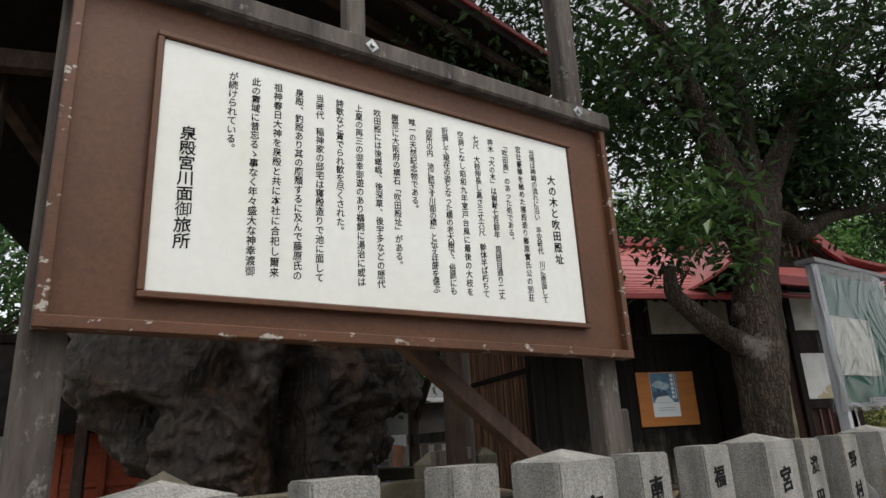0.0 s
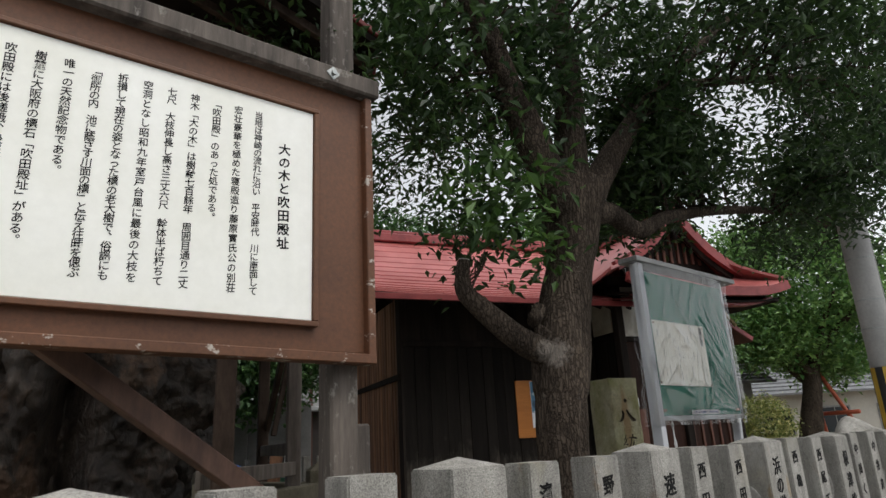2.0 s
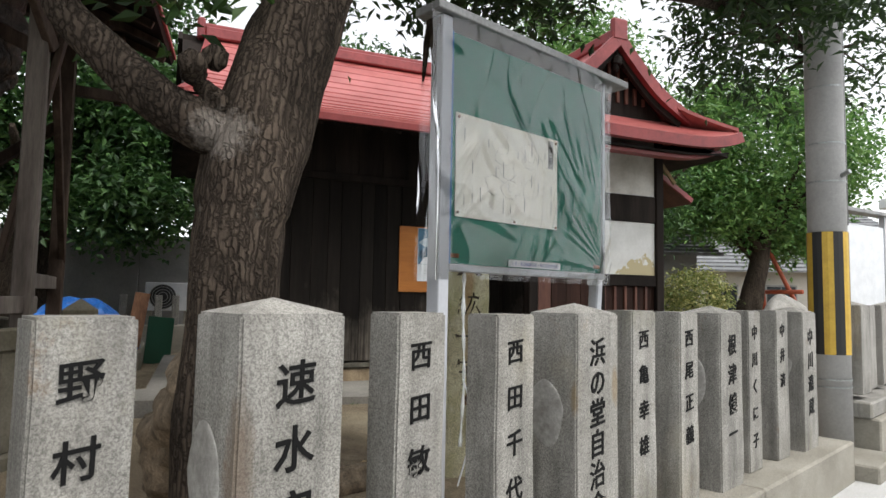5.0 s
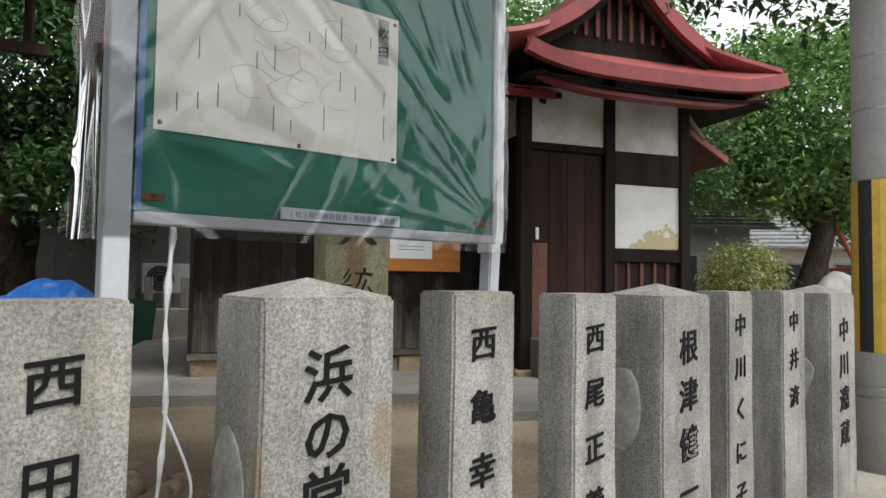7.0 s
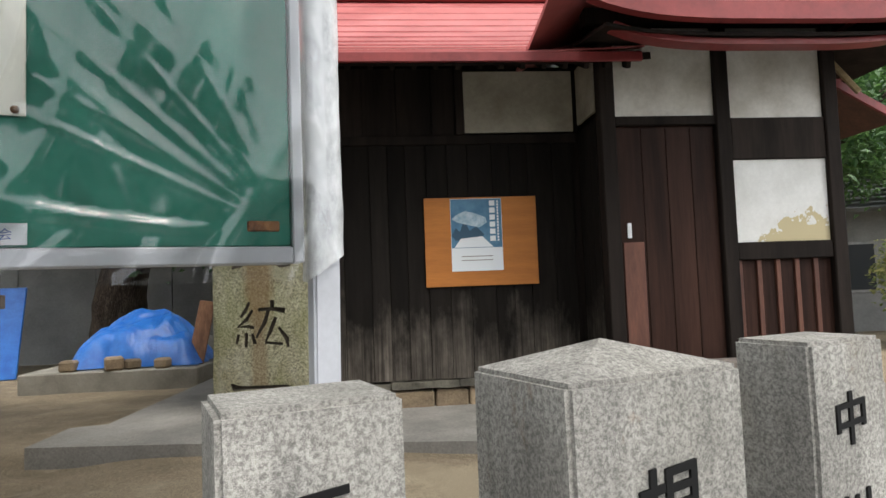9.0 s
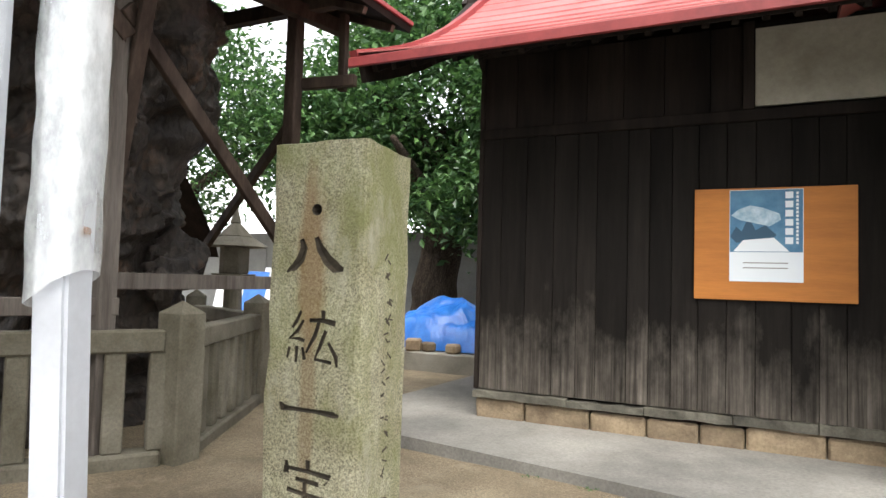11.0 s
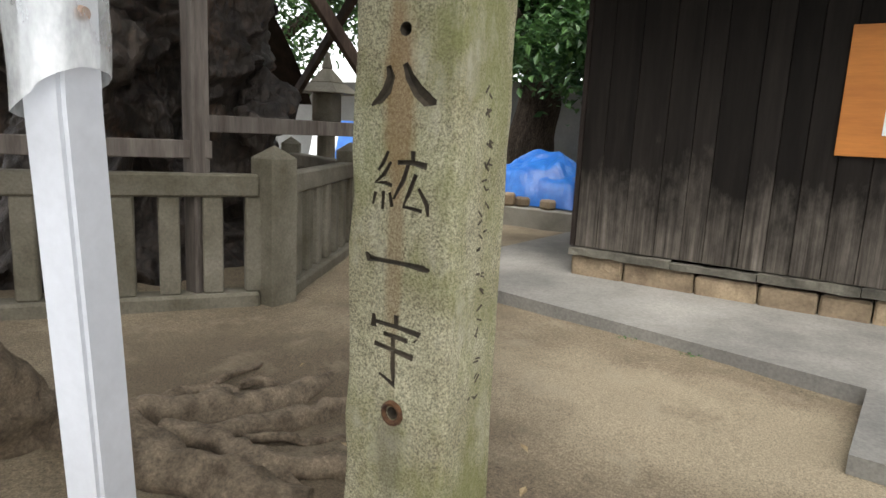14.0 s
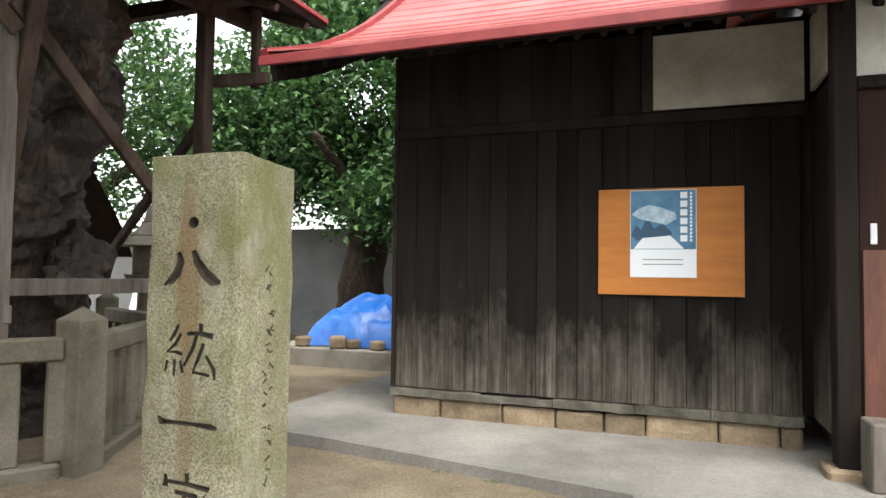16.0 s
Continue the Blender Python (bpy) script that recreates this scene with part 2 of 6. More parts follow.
stained(granite, (4.303, 1.657, 0.84), (0.05, 0.05, 0.24), (0.17, 0.11, 0.065), 0.6, 0.9, 18.0, (1, 1, 0.3))
nt = granite.node_tree
old = nt.nodes["Principled BSDF"].inputs["Base Color"].links[0].from_socket
runs = ramp(nt, noise_of(nt, 11.0, 6, 0.65, (1, 1, 0.10), "World"), [(0.42, 1.06), (0.70, 0.58)])
nt.links.new(mix_colour(nt, 1.0, old, runs, "MULTIPLY"), nt.nodes["Principled BSDF"].inputs["Base Color"])
ink = material("black_paint", (0.006, 0.006, 0.006), 0.7)[0]
ink.node_tree.nodes["Principled BSDF"].inputs["Specular IOR Level"].default_value = 0.15
dirt = two_scale("packed_earth", (0.19, 0.145, 0.090), (0.40, 0.32, 0.21), 0.9, 45.0, 0.95, 0.9, 0.015, fine_mix=0.65)
concrete = two_scale("old_concrete", (0.15, 0.143, 0.127), (0.345, 0.325, 0.29), 0.9, 50.0, 0.9, 0.25, 0.004)
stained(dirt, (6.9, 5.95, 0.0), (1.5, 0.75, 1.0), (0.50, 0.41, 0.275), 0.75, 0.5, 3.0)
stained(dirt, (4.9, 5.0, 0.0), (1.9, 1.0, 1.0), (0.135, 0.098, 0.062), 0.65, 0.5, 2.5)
speckled(dirt, 110.0, 0.50, 1.28, 0.42, 0.60, 0.010)
lichened(dirt, 0.54, 0.70, (0.40, 0.34, 0.24), 2.6, 0.45)
lichened(dirt, 0.58, 0.72, (0.12, 0.085, 0.05), 1.7, 0.5)
asphalt = two_scale("asphalt", (0.045, 0.045, 0.047), (0.075, 0.075, 0.075), 1.0, 160.0, 0.9, 0.5, 0.005)
pavement_grey = two_scale("pavement_concrete", (0.36, 0.36, 0.35), (0.50, 0.50, 0.49), 0.8, 70.0, 0.9, 0.2, 0.003)
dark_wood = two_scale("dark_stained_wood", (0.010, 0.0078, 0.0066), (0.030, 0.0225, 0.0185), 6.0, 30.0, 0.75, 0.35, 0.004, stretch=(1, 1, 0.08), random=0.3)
grey_timber = two_scale("weathered_timber", (0.07, 0.055, 0.045), (0.21, 0.18, 0.155), 8.0, 45.0, 0.85, 0.5, 0.004, stretch=(1, 1, 0.12))
brown_paint = two_scale("brown_painted_board", (0.092, 0.035, 0.014), (0.14, 0.055, 0.022), 2.0, 40.0, 0.6, 0.15, 0.002)
white_board = two_scale("white_painted_panel", (0.78, 0.78, 0.70), (0.88, 0.885, 0.84), 1.2, 20.0, 0.55, 0.05, 0.001, fine_mix=0.06)
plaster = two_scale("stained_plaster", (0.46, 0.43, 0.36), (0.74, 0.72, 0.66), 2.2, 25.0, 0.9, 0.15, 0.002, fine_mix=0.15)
red_roof = two_scale("red_painted_metal", (0.31, 0.078, 0.072), (0.46, 0.145, 0.135), 1.6, 14.0, 0.30, 0.1, 0.003, fine_mix=0.2)
bark = two_scale("tree_bark", (0.052, 0.040, 0.030), (0.15, 0.117, 0.090), 5.0, 55.0, 0.95, 1.0, 0.012, stretch=(1, 1, 0.35))
barked(bark, 42.0, (1, 1, 0.17), 0.34, 0.012)
lichened(bark, 0.62, 0.72, (0.26, 0.25, 0.21), 9.0, 0.5)
stained(bark, (4.30, 2.47, 1.86), (0.13, 0.10, 0.10), (0.38, 0.34, 0.30), 0.45, 0.9, 30.0)
old_trunk = two_scale("ancient_trunk_wood", (0.015, 0.011, 0.0085), (0.105, 0.080, 0.062), 2.2, 16.0, 0.55, 1.0, 0.03, stretch=(1, 1, 0.5), fine_mix=0.6)
barked(old_trunk, 9.0, (1, 1, 0.35), 0.55, 0.02)
lichened(old_trunk, 0.55, 0.66, (0.20, 0.115, 0.065), 1.6, 0.6)
lichened(old_trunk, 0.57, 0.66, (0.012, 0.009, 0.007), 2.6, 0.8)
green_cloth = two_scale("green_felt", (0.018, 0.15, 0.105), (0.03, 0.215, 0.15), 3.0, 90.0, 0.8, 0.1, 0.001, fine_mix=0.15)
aluminium = two_scale("dull_white_metal", (0.46, 0.475, 0.50), (0.58, 0.595, 0.625), 3.0, 60.0, 0.45, 0.05, 0.001, metal=0.0, fine_mix=0.1)
paper = two_scale("aged_paper", (0.82, 0.79, 0.68), (0.90, 0.87, 0.79), 3.0, 30.0, 0.8, 0.05, 0.001, fine_mix=0.1)
orange_ply = two_scale("orange_stained_plywood", (0.38, 0.13, 0.020), (0.50, 0.185, 0.030), 3.0, 25.0, 0.6, 0.1, 0.001, stretch=(0.3, 1, 3), fine_mix=0.2)
blue_tarp = two_scale("blue_tarpaulin", (0.015, 0.105, 0.42), (0.035, 0.19, 0.60), 4.0, 40.0, 0.32, 0.6, 0.01, fine_mix=0.2)
red_wood = two_scale("vermilion_wood", (0.36, 0.07, 0.03), (0.48, 0.11, 0.05), 3.0, 30.0, 0.6, 0.1, 0.002)
concrete_pole = two_scale("pole_concrete", (0.34, 0.34, 0.33), (0.46, 0.46, 0.45), 2.0, 40.0, 0.8, 0.15, 0.002, fine_mix=0.2)
yellow = two_scale("yellow_plastic", (0.46, 0.29, 0.035), (0.62, 0.41, 0.05), 6.0, 40.0, 0.5, 0.1, 0.001, fine_mix=0.2)
black = material("black_plastic", (0.02, 0.02, 0.02), 0.5)[0]
wall_grey = two_scale("grey_house_wall", (0.20, 0.20, 0.20), (0.32, 0.32, 0.31), 1.0, 20.0, 0.9, 0.1, 0.004, fine_mix=0.2)


chipped_brown = two_scale("flaked_brown_paint", (0.092, 0.035, 0.014), (0.14, 0.055, 0.022), 2.0, 40.0, 0.6, 0.15, 0.002)
nt = chipped_brown.node_tree
old = nt.nodes["Principled BSDF"].inputs["Base Color"].links[0].from_socket
flake = ramp(nt, noise_of(nt, 9.0, 6, 0.65, (1, 1, 1.6), "World"), [(0.60, 0.0), (0.63, 1.0)])
nt.links.new(mix_colour(nt, flake, old, (0.42, 0.38, 0.33)), nt.nodes["Principled BSDF"].inputs["Base Color"])
brown_timber = two_scale("brown_timber", (0.032, 0.022, 0.017), (0.105, 0.075, 0.058), 5.0, 35.0, 0.75, 0.35, 0.004, stretch=(1, 1, 0.3))
steel = two_scale("galvanised_steel", (0.30, 0.32, 0.31), (0.46, 0.48, 0.47), 12.0, 60.0, 0.45, 0.1, 0.001, metal=0.8)
grey_metal = two_scale("grey_metal", (0.20, 0.20, 0.20), (0.34, 0.34, 0.33), 6.0, 60.0, 0.5, 0.1, 0.001, metal=0.4)
white_metal = two_scale("white_enamel", (0.60, 0.62, 0.64), (0.72, 0.74, 0.76), 6.0, 60.0, 0.4, 0.03, 0.001, fine_mix=0.1)
blue_paint = material("blue_tape", (0.08, 0.22, 0.48), 0.5)[0]
blue_ink = material("blue_ink", (0.10, 0.14, 0.35), 0.6)[0]
faded_ink = material("faded_ink", (0.25, 0.24, 0.22), 0.8)[0]
rusty = two_scale("rusty_iron", (0.10, 0.04, 0.02), (0.36, 0.16, 0.05), 30.0, 120.0, 0.85, 0.4, 0.002)
# dark tone carries grime plus painted shade of the carved grooves
carved = two_scale("grimy_shaded_cut_stone", (0.035, 0.028, 0.020), (0.11, 0.088, 0.06), 8.0, 90.0, 0.95, 0.4, 0.003)
dark_rust = two_scale("dark_rust", (0.05, 0.025, 0.014), (0.19, 0.09, 0.038), 30.0, 120.0, 0.9, 0.5, 0.002)
sill_grey = two_scale("mossy_sill_stone", (0.055, 0.05, 0.038), (0.20, 0.185, 0.145), 3.5, 45.0, 0.92, 0.8, 0.01, random=0.25)
brace_wood = two_scale("worn_brown_stain", (0.045, 0.022, 0.015), (0.15, 0.082, 0.056), 5.0, 35.0, 0.75, 0.35, 0.004, stretch=(1, 1, 0.3))
white_strip = two_scale("white_plastic_strip", (0.62, 0.64, 0.66), (0.80, 0.81, 0.82), 20.0, 90.0, 0.35, 0.2, 0.002, fine_mix=0.1)
sandstone = two_scale("tan_sandstone", (0.14, 0.10, 0.062), (0.36, 0.275, 0.175), 3.0, 40.0, 0.9, 0.6, 0.01, random=0.25)
mossy_stone = two_scale("mossy_stone", (0.105, 0.092, 0.058), (0.27, 0.245, 0.19), 1.8, 50.0, 0.92, 0.5, 0.006, random=0.12)
# darker, creamier version of the plaster for the wing and return panels
darker_plaster = two_scale("darker_cream_plaster", (0.30, 0.27, 0.21), (0.50, 0.47, 0.39), 2.2, 25.0, 0.9, 0.15, 0.002, fine_mix=0.2)
flaking_plaster = two_scale("flaking_plaster", (0.66, 0.66, 0.62), (0.80, 0.80, 0.77), 2.2, 25.0, 0.9, 0.1, 0.002, fine_mix=0.1)
nt = flaking_plaster.node_tree
old = nt.nodes["Principled BSDF"].inputs["Base Color"].links[0].from_socket
g = nt.nodes.new("ShaderNodeNewGeometry")
sx = nt.nodes.new("ShaderNodeSeparateXYZ")
nt.links.new(g.outputs["Position"], sx.inputs[0])
mr = nt.nodes.new("ShaderNodeMapRange")
mr.inputs[1].default_value, mr.inputs[2].default_value, mr.inputs[3].default_value, mr.inputs[4].default_value = 1.66, 2.1, 0.62, 0.0
nt.links.new(sx.outputs[2], mr.inputs[0])
mr2 = nt.nodes.new("ShaderNodeMapRange")
mr2.inputs[1].default_value, mr2.inputs[2].default_value, mr2.inputs[3].default_value, mr2.inputs[4].default_value = 10.1, 10.6, 0.0, 0.42
nt.links.new(sx.outputs[0], mr2.inputs[0])
ad = nt.nodes.new("ShaderNodeMath")
ad.operation = "ADD"
nt.links.new(mr.outputs[0], ad.inputs[0])
nt.links.new(mr2.outputs[0], ad.inputs[1])
ad2 = nt.nodes.new("ShaderNodeMath")
ad2.operation = "ADD"
nt.links.new(ad.outputs[0], ad2.inputs[0])
nt.links.new(noise_of(nt, 7.0, 4, 0.6, (1, 1, 1), "World"), ad2.inputs[1])
th = nt.nodes.new("ShaderNodeMath")
th.operation = "GREATER_THAN"
th.inputs[1].default_value = 1.18
nt.links.new(ad2.outputs[0], th.inputs[0])
nt.links.new(mix_colour(nt, th.outputs[0], old, (0.50, 0.43, 0.26)), nt.nodes["Principled BSDF"].inputs["Base Color"])
brown_batten = two_scale("brown_battens", (0.09, 0.040, 0.022), (0.36, 0.185, 0.10), 5.0, 35.0, 0.8, 0.35, 0.004, stretch=(1, 1, 0.1), random=0.35)
door_wood = two_scale("door_planks", (0.018, 0.009, 0.0065), (0.050, 0.024, 0.017), 7.0, 40.0, 0.6, 0.25, 0.003, stretch=(1, 1, 0.06), random=0.2)
red_brown = two_scale("red_brown_wood", (0.075, 0.028, 0.018), (0.15, 0.058, 0.035), 5.0, 35.0, 0.7, 0.25, 0.003, stretch=(1, 1, 0.2))
red_trim = two_scale("dark_red_paint", (0.17, 0.022, 0.024), (0.29, 0.045, 0.043), 2.5, 20.0, 0.5, 0.1, 0.002, fine_mix=0.2)
straw = two_scale("straw_rope", (0.28, 0.20, 0.10), (0.45, 0.34, 0.19), 20.0, 90.0, 0.9, 0.4, 0.004)
white_print = material("white_print", (0.72, 0.76, 0.78), 0.5)[0]
blue_print = two_scale("blue_print", (0.05, 0.15, 0.26), (0.10, 0.24, 0.36), 9.0, 40.0, 0.5, 0.0, 0.001, fine_mix=0.1)
deep_blue_print = material("deep_blue_print", (0.03, 0.08, 0.13), 0.5)[0]
root_bark = two_scale("root_bark", (0.095, 0.070, 0.045), (0.34, 0.262, 0.178), 9.0, 60.0, 0.95, 1.0, 0.02, fine_mix=0.6)
speckled(root_bark, 70.0, 0.6, 1.15, 0.38, 0.6, 0.008)
wall_dark = two_scale("dark_house_wall", (0.05, 0.045, 0.042), (0.09, 0.08, 0.075), 1.0, 20.0, 0.9, 0.1, 0.004, fine_mix=0.2)
wall_pale = two_scale("pale_house_wall", (0.42, 0.40, 0.36), (0.58, 0.56, 0.51), 0.7, 20.0, 0.9, 0.1, 0.004, fine_mix=0.2)
roof_tile = two_scale("grey_roof_tile", (0.11, 0.115, 0.12), (0.22, 0.225, 0.23), 2.0, 12.0, 0.6, 0.4, 0.02, fine_mix=0.4)
glass_dark = material("window_glass", (0.03, 0.035, 0.04), 0.08)[0]
gate_white = two_scale("white_gate_paint", (0.62, 0.64, 0.64), (0.76, 0.78, 0.78), 1.0, 20.0, 0.7, 0.05, 0.002, fine_mix=0.1)
mortar = two_scale("old_mortar", (0.24, 0.23, 0.21), (0.46, 0.45, 0.42), 12.0, 60.0, 0.95, 0.7, 0.004)
# boards bleached and worn towards the foot
board_wood = two_scale("weather_worn_boards", (0.0080, 0.0068, 0.0059), (0.0188, 0.0156, 0.0132), 6.0, 30.0, 0.8, 0.35, 0.004, stretch=(1, 1, 0.08), random=0.3)
nt = board_wood.node_tree
old = nt.nodes["Principled BSDF"].inputs["Base Color"].links[0].from_socket
g = nt.nodes.new("ShaderNodeNewGeometry")
sx = nt.nodes.new("ShaderNodeSeparateXYZ")
nt.links.new(g.outputs["Position"], sx.inputs[0])
oi = nt.nodes.new("ShaderNodeObjectInfo")
ml = nt.nodes.new("ShaderNodeMath")
ml.operation = "MULTIPLY_ADD"
ml.inputs[1].default_value, ml.inputs[2].default_value = 0.20, -0.32
nt.links.new(oi.outputs["Random"], ml.inputs[0])
wv = nt.nodes.new("ShaderNodeMath")
wv.operation = "MULTIPLY_ADD"
wv.inputs[1].default_value = 1.9
nt.links.new(noise_of(nt, 2.0, 7, 0.7, (2.2, 1, 1.0), "World"), wv.inputs[0])
nt.links.new(ml.outputs[0], wv.inputs[2])
zz = nt.nodes.new("ShaderNodeMath")
zz.operation = "SUBTRACT"
nt.links.new(wv.outputs[0], zz.inputs[0])
nt.links.new(sx.outputs[2], zz.inputs[1])
bleach = nt.nodes.new("ShaderNodeMapRange")
bleach.inputs[1].default_value, bleach.inputs[2].default_value = -0.42, 0.48
nt.links.new(zz.outputs[0], bleach.inputs[0])
grain = ramp(nt, noise_of(nt, 14.0, 6, 0.7, (2.5, 1, 0.06), "World"), [(0.3, (0.028, 0.0235, 0.019)), (0.7, (0.18, 0.158, 0.132))])
nt.links.new(mix_colour(nt, bleach.outputs[0], old, grain), nt.nodes["Principled BSDF"].inputs["Base Color"])


for mat in (dark_wood, board_wood, door_wood, brown_timber, bark):
    mat.node_tree.nodes["Principled BSDF"].inputs["Specular IOR Level"].default_value = 0.12
board_wood.node_tree.nodes["Principled BSDF"].inputs["Specular IOR Level"].default_value = 0.10
sign_timber = two_scale("dark_weathered_timber", (0.035, 0.028, 0.023), (0.15, 0.125, 0.105), 8.0, 45.0, 0.85, 0.5, 0.004, stretch=(1, 1, 0.12))
lichened(sign_timber, 0.58, 0.66, (0.30, 0.28, 0.25), 16.0, 0.6)


def film_material():
    mat, nodes, links, bsdf = material("clear_plastic_film", (1, 1, 1), 0.12)
    tr = nodes.new("ShaderNodeBsdfTransparent")
    tr.inputs[0].default_value = (0.98, 0.985, 0.985, 1)
    gl = nodes.new("ShaderNodeBsdfGlossy")
    gl.inputs["Roughness"].default_value = 0.07
    fr = nodes.new("ShaderNodeFresnel")
    fr.inputs[0].default_value = 1.52
    k = nodes.new("ShaderNodeMath")
    k.operation = "MULTIPLY_ADD"
    k.inputs[1].default_value, k.inputs[2].default_value = 1.25, 0.0
    links.new(fr.outputs[0], k.inputs[0])
    mx = nodes.new("ShaderNodeMixShader")
    links.new(k.outputs[0], mx.inputs[0])
    links.new(tr.outputs[0], mx.inputs[1])
    links.new(gl.outputs[0], mx.inputs[2])
    links.new(mx.outputs[0], nodes["Material Output"].inputs[0])
    return mat


clear_film = film_material()
milky_film = material("milky_plastic_film", (0.86, 0.88, 0.87), 0.3)[0]
nt = milky_film.node_tree
see = nt.nodes.new("ShaderNodeBsdfTransparent")
mx = nt.nodes.new("ShaderNodeMixShader")
haze = ramp(nt, noise_of(nt, 9.0, 6, 0.7, (1, 1, 0.5), "World"), [(0.35, 0.25), (0.65, 0.75)])
nt.links.new(haze, mx.inputs[0])
nt.links.new(see.outputs[0], mx.inputs[1])
nt.links.new(nt.nodes["Principled BSDF"].outputs[0], mx.inputs[2])
nt.links.new(mx.outputs[0], nt.nodes["Material Output"].inputs[0])


def leafage(name, deep, bright, rough=0.45):
    mat, nodes, links, bsdf = material(name, bright, rough)
    nt = mat.node_tree
    g = nodes.new("ShaderNodeNewGeometry")
    c = ramp(nt, g.outputs["Random Per Island"], [(0.0, deep), (0.7, tuple((a + b) / 2 for a, b in zip(deep, bright))), (1.0, bright)])
    links.new(c, bsdf.inputs["Base Color"])
    tr = nodes.new("ShaderNodeBsdfTranslucent")
    links.new(c, tr.inputs[0])
    mx = nodes.new("ShaderNodeMixShader")
    mx.inputs[0].default_value = 0.35
    links.new(bsdf.outputs[0], mx.inputs[1])
    links.new(tr.outputs[0], mx.inputs[2])
    links.new(mx.outputs[0], nodes["Material Output"].inputs[0])
    return mat


leaf_dark = leafage("camphor_leaves", (0.016, 0.040, 0.012), (0.065, 0.125, 0.032))
leaf_mid = leafage("broad_leaves", (0.022, 0.065, 0.020), (0.11, 0.22, 0.06))
leaf_pale = leafage("bright_leaves", (0.022, 0.06, 0.013), (0.10, 0.19, 0.04))
leaf_light = leafage("light_leaves", (0.055, 0.15, 0.035), (0.25, 0.42, 0.12))
leaf_cream = leafage("variegated_leaves", (0.10, 0.16, 0.03), (0.55, 0.52, 0.22))

# ---- plan ----
FENCE = pose(5.68, 2.34, 0, 0, 0, 20.96)
SIGN = pose(2.63, 2.035, 0, 0, 0, 17.0)
BOARD = pose(5.3, 2.743, 0, 0, 0, 19.5)


def on_fence(s, off, z=0.0):
    return FENCE @ Vector((s, off, z))


# ---- ground ----
def flat(name, pts, z, mat, label, category, thick=0.0):
    bm = bmesh.new()
    vs = [bm.verts.new((*p, z)) for p in pts]
    f = bm.faces.new(vs)
    if thick:
        r = bmesh.ops.extrude_face_region(bm, geom=[f])
        for v in r["geom"]:
            if isinstance(v, bmesh.types.BMVert):
                v.co.z -= thick
    bmesh.ops.recalc_face_normals(bm, faces=bm.faces)
    ob = part(name, bm, mat)
    return tagged(ob, label, category, kind="structure")


flat("ground", [(-300, -300), (300, -300), (300, 300), (-300, 300)], -0.03, asphalt, "grey asphalt street and ground to the horizon", "ground")
fa, fb = on_fence(-30, 0.0), on_fence(9, 0.0)


def rise(x, y):
    """The earth comes up a little towards the path round the hall."""
    a, b = min(max((y - 4.9) / 1.0, 0), 1), min(max((x - 3.9) / 0.9, 0), 1)
    return 0.085 * a * a * (3 - 2 * a) * b * b * (3 - 2 * b)


def yard(u, v):
    p = on_fence(-25 + 55 * u, 0.1 + 30 * v)
    return Vector((p.x, p.y, rise(p.x, p.y) + 0.025 * noise.noise(Vector((p.x * 0.6, p.y * 0.6, 0))) + 0.01 * noise.noise(Vector((p.x * 2, p.y * 2, 3)))))


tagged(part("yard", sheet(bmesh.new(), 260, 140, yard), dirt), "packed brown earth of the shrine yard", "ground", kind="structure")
a, b, c, d = on_fence(-30, -4), on_fence(30, -4), on_fence(30, 0.1), on_fence(-30, 0.1)
flat("pavement", [(p.x, p.y) for p in (a, b, c, d)], 0.0, pavement_grey, "pale grey concrete pavement along the fence", "pavement", 0.03)
flat("path", [(3.7, 7.45), (5.0, 7.27), (7.44, 6.78), (7.38, 5.85), (11.9, 5.6), (11.9, 8.8), (5.3, 8.8), (5.3, 12.6), (4.2, 12.6), (4.0, 8.3), (3.7, 8.2)], 0.17, concrete, "worn grey concrete path round the wooden hall", "path", 0.2)

# ---- stone fence along the street ----
POST_TEXT = {-9: "宮本", -8: "南川", -7: "福井", -6: "宮本", -5: "濱田", -4: "野村", -3: "速水宗", -2: "西田敏", -1: "西田千代", 0: "浜の堂自治会", 1: "西亀幸雄", 2: "西尾正義", 3: "根津健一", 4: "中川くに子", 5: "中井済", 6: "中川遠蔵"}


def fence_post(big, low, wide=1.0):
    bm = bmesh.new()
    w, d, h = (0.305 * wide, 0.29, 1.232) if big else (0.215 * wide, 0.20, 1.235)
    box(bm, -w / 2, -d / 2, low, w / 2, d / 2 - 0.055, h)
    bmesh.ops.subdivide_edges(bm, edges=[e for e in bm.edges if abs(e.verts[0].co.z - e.verts[1].co.z) > 0.5], cuts=5, use_grid_fill=True)
    if big:
        top = [f for f in bm.faces if f.normal.z > 0.9]
        r = bmesh.ops.poke(bm, faces=top)
        for v in r["verts"]:
            v.co.z += 0.04
    for v in bm.verts:
        if low + 0.02 < v.co.z < h - 0.03:
            q = v.co * 3.1 + Vector((wide * 7, low, 0))
            v.co.x += 0.004 * noise.noise(q)
            v.co.y += 0.004 * noise.noise(q + Vector((5, 5, 5)))
    sharp = [e for e in bm.edges if e.is_manifold and e.calc_face_angle(0) > 0.5]
    bmesh.ops.bevel(bm, geom=sharp, offset=0.007, segments=2, affect="EDGES")
    me = bpy.data.meshes.new("post")
    bm.to_mesh(me)
    bm.free()
    me.materials.append(granite)
    return me


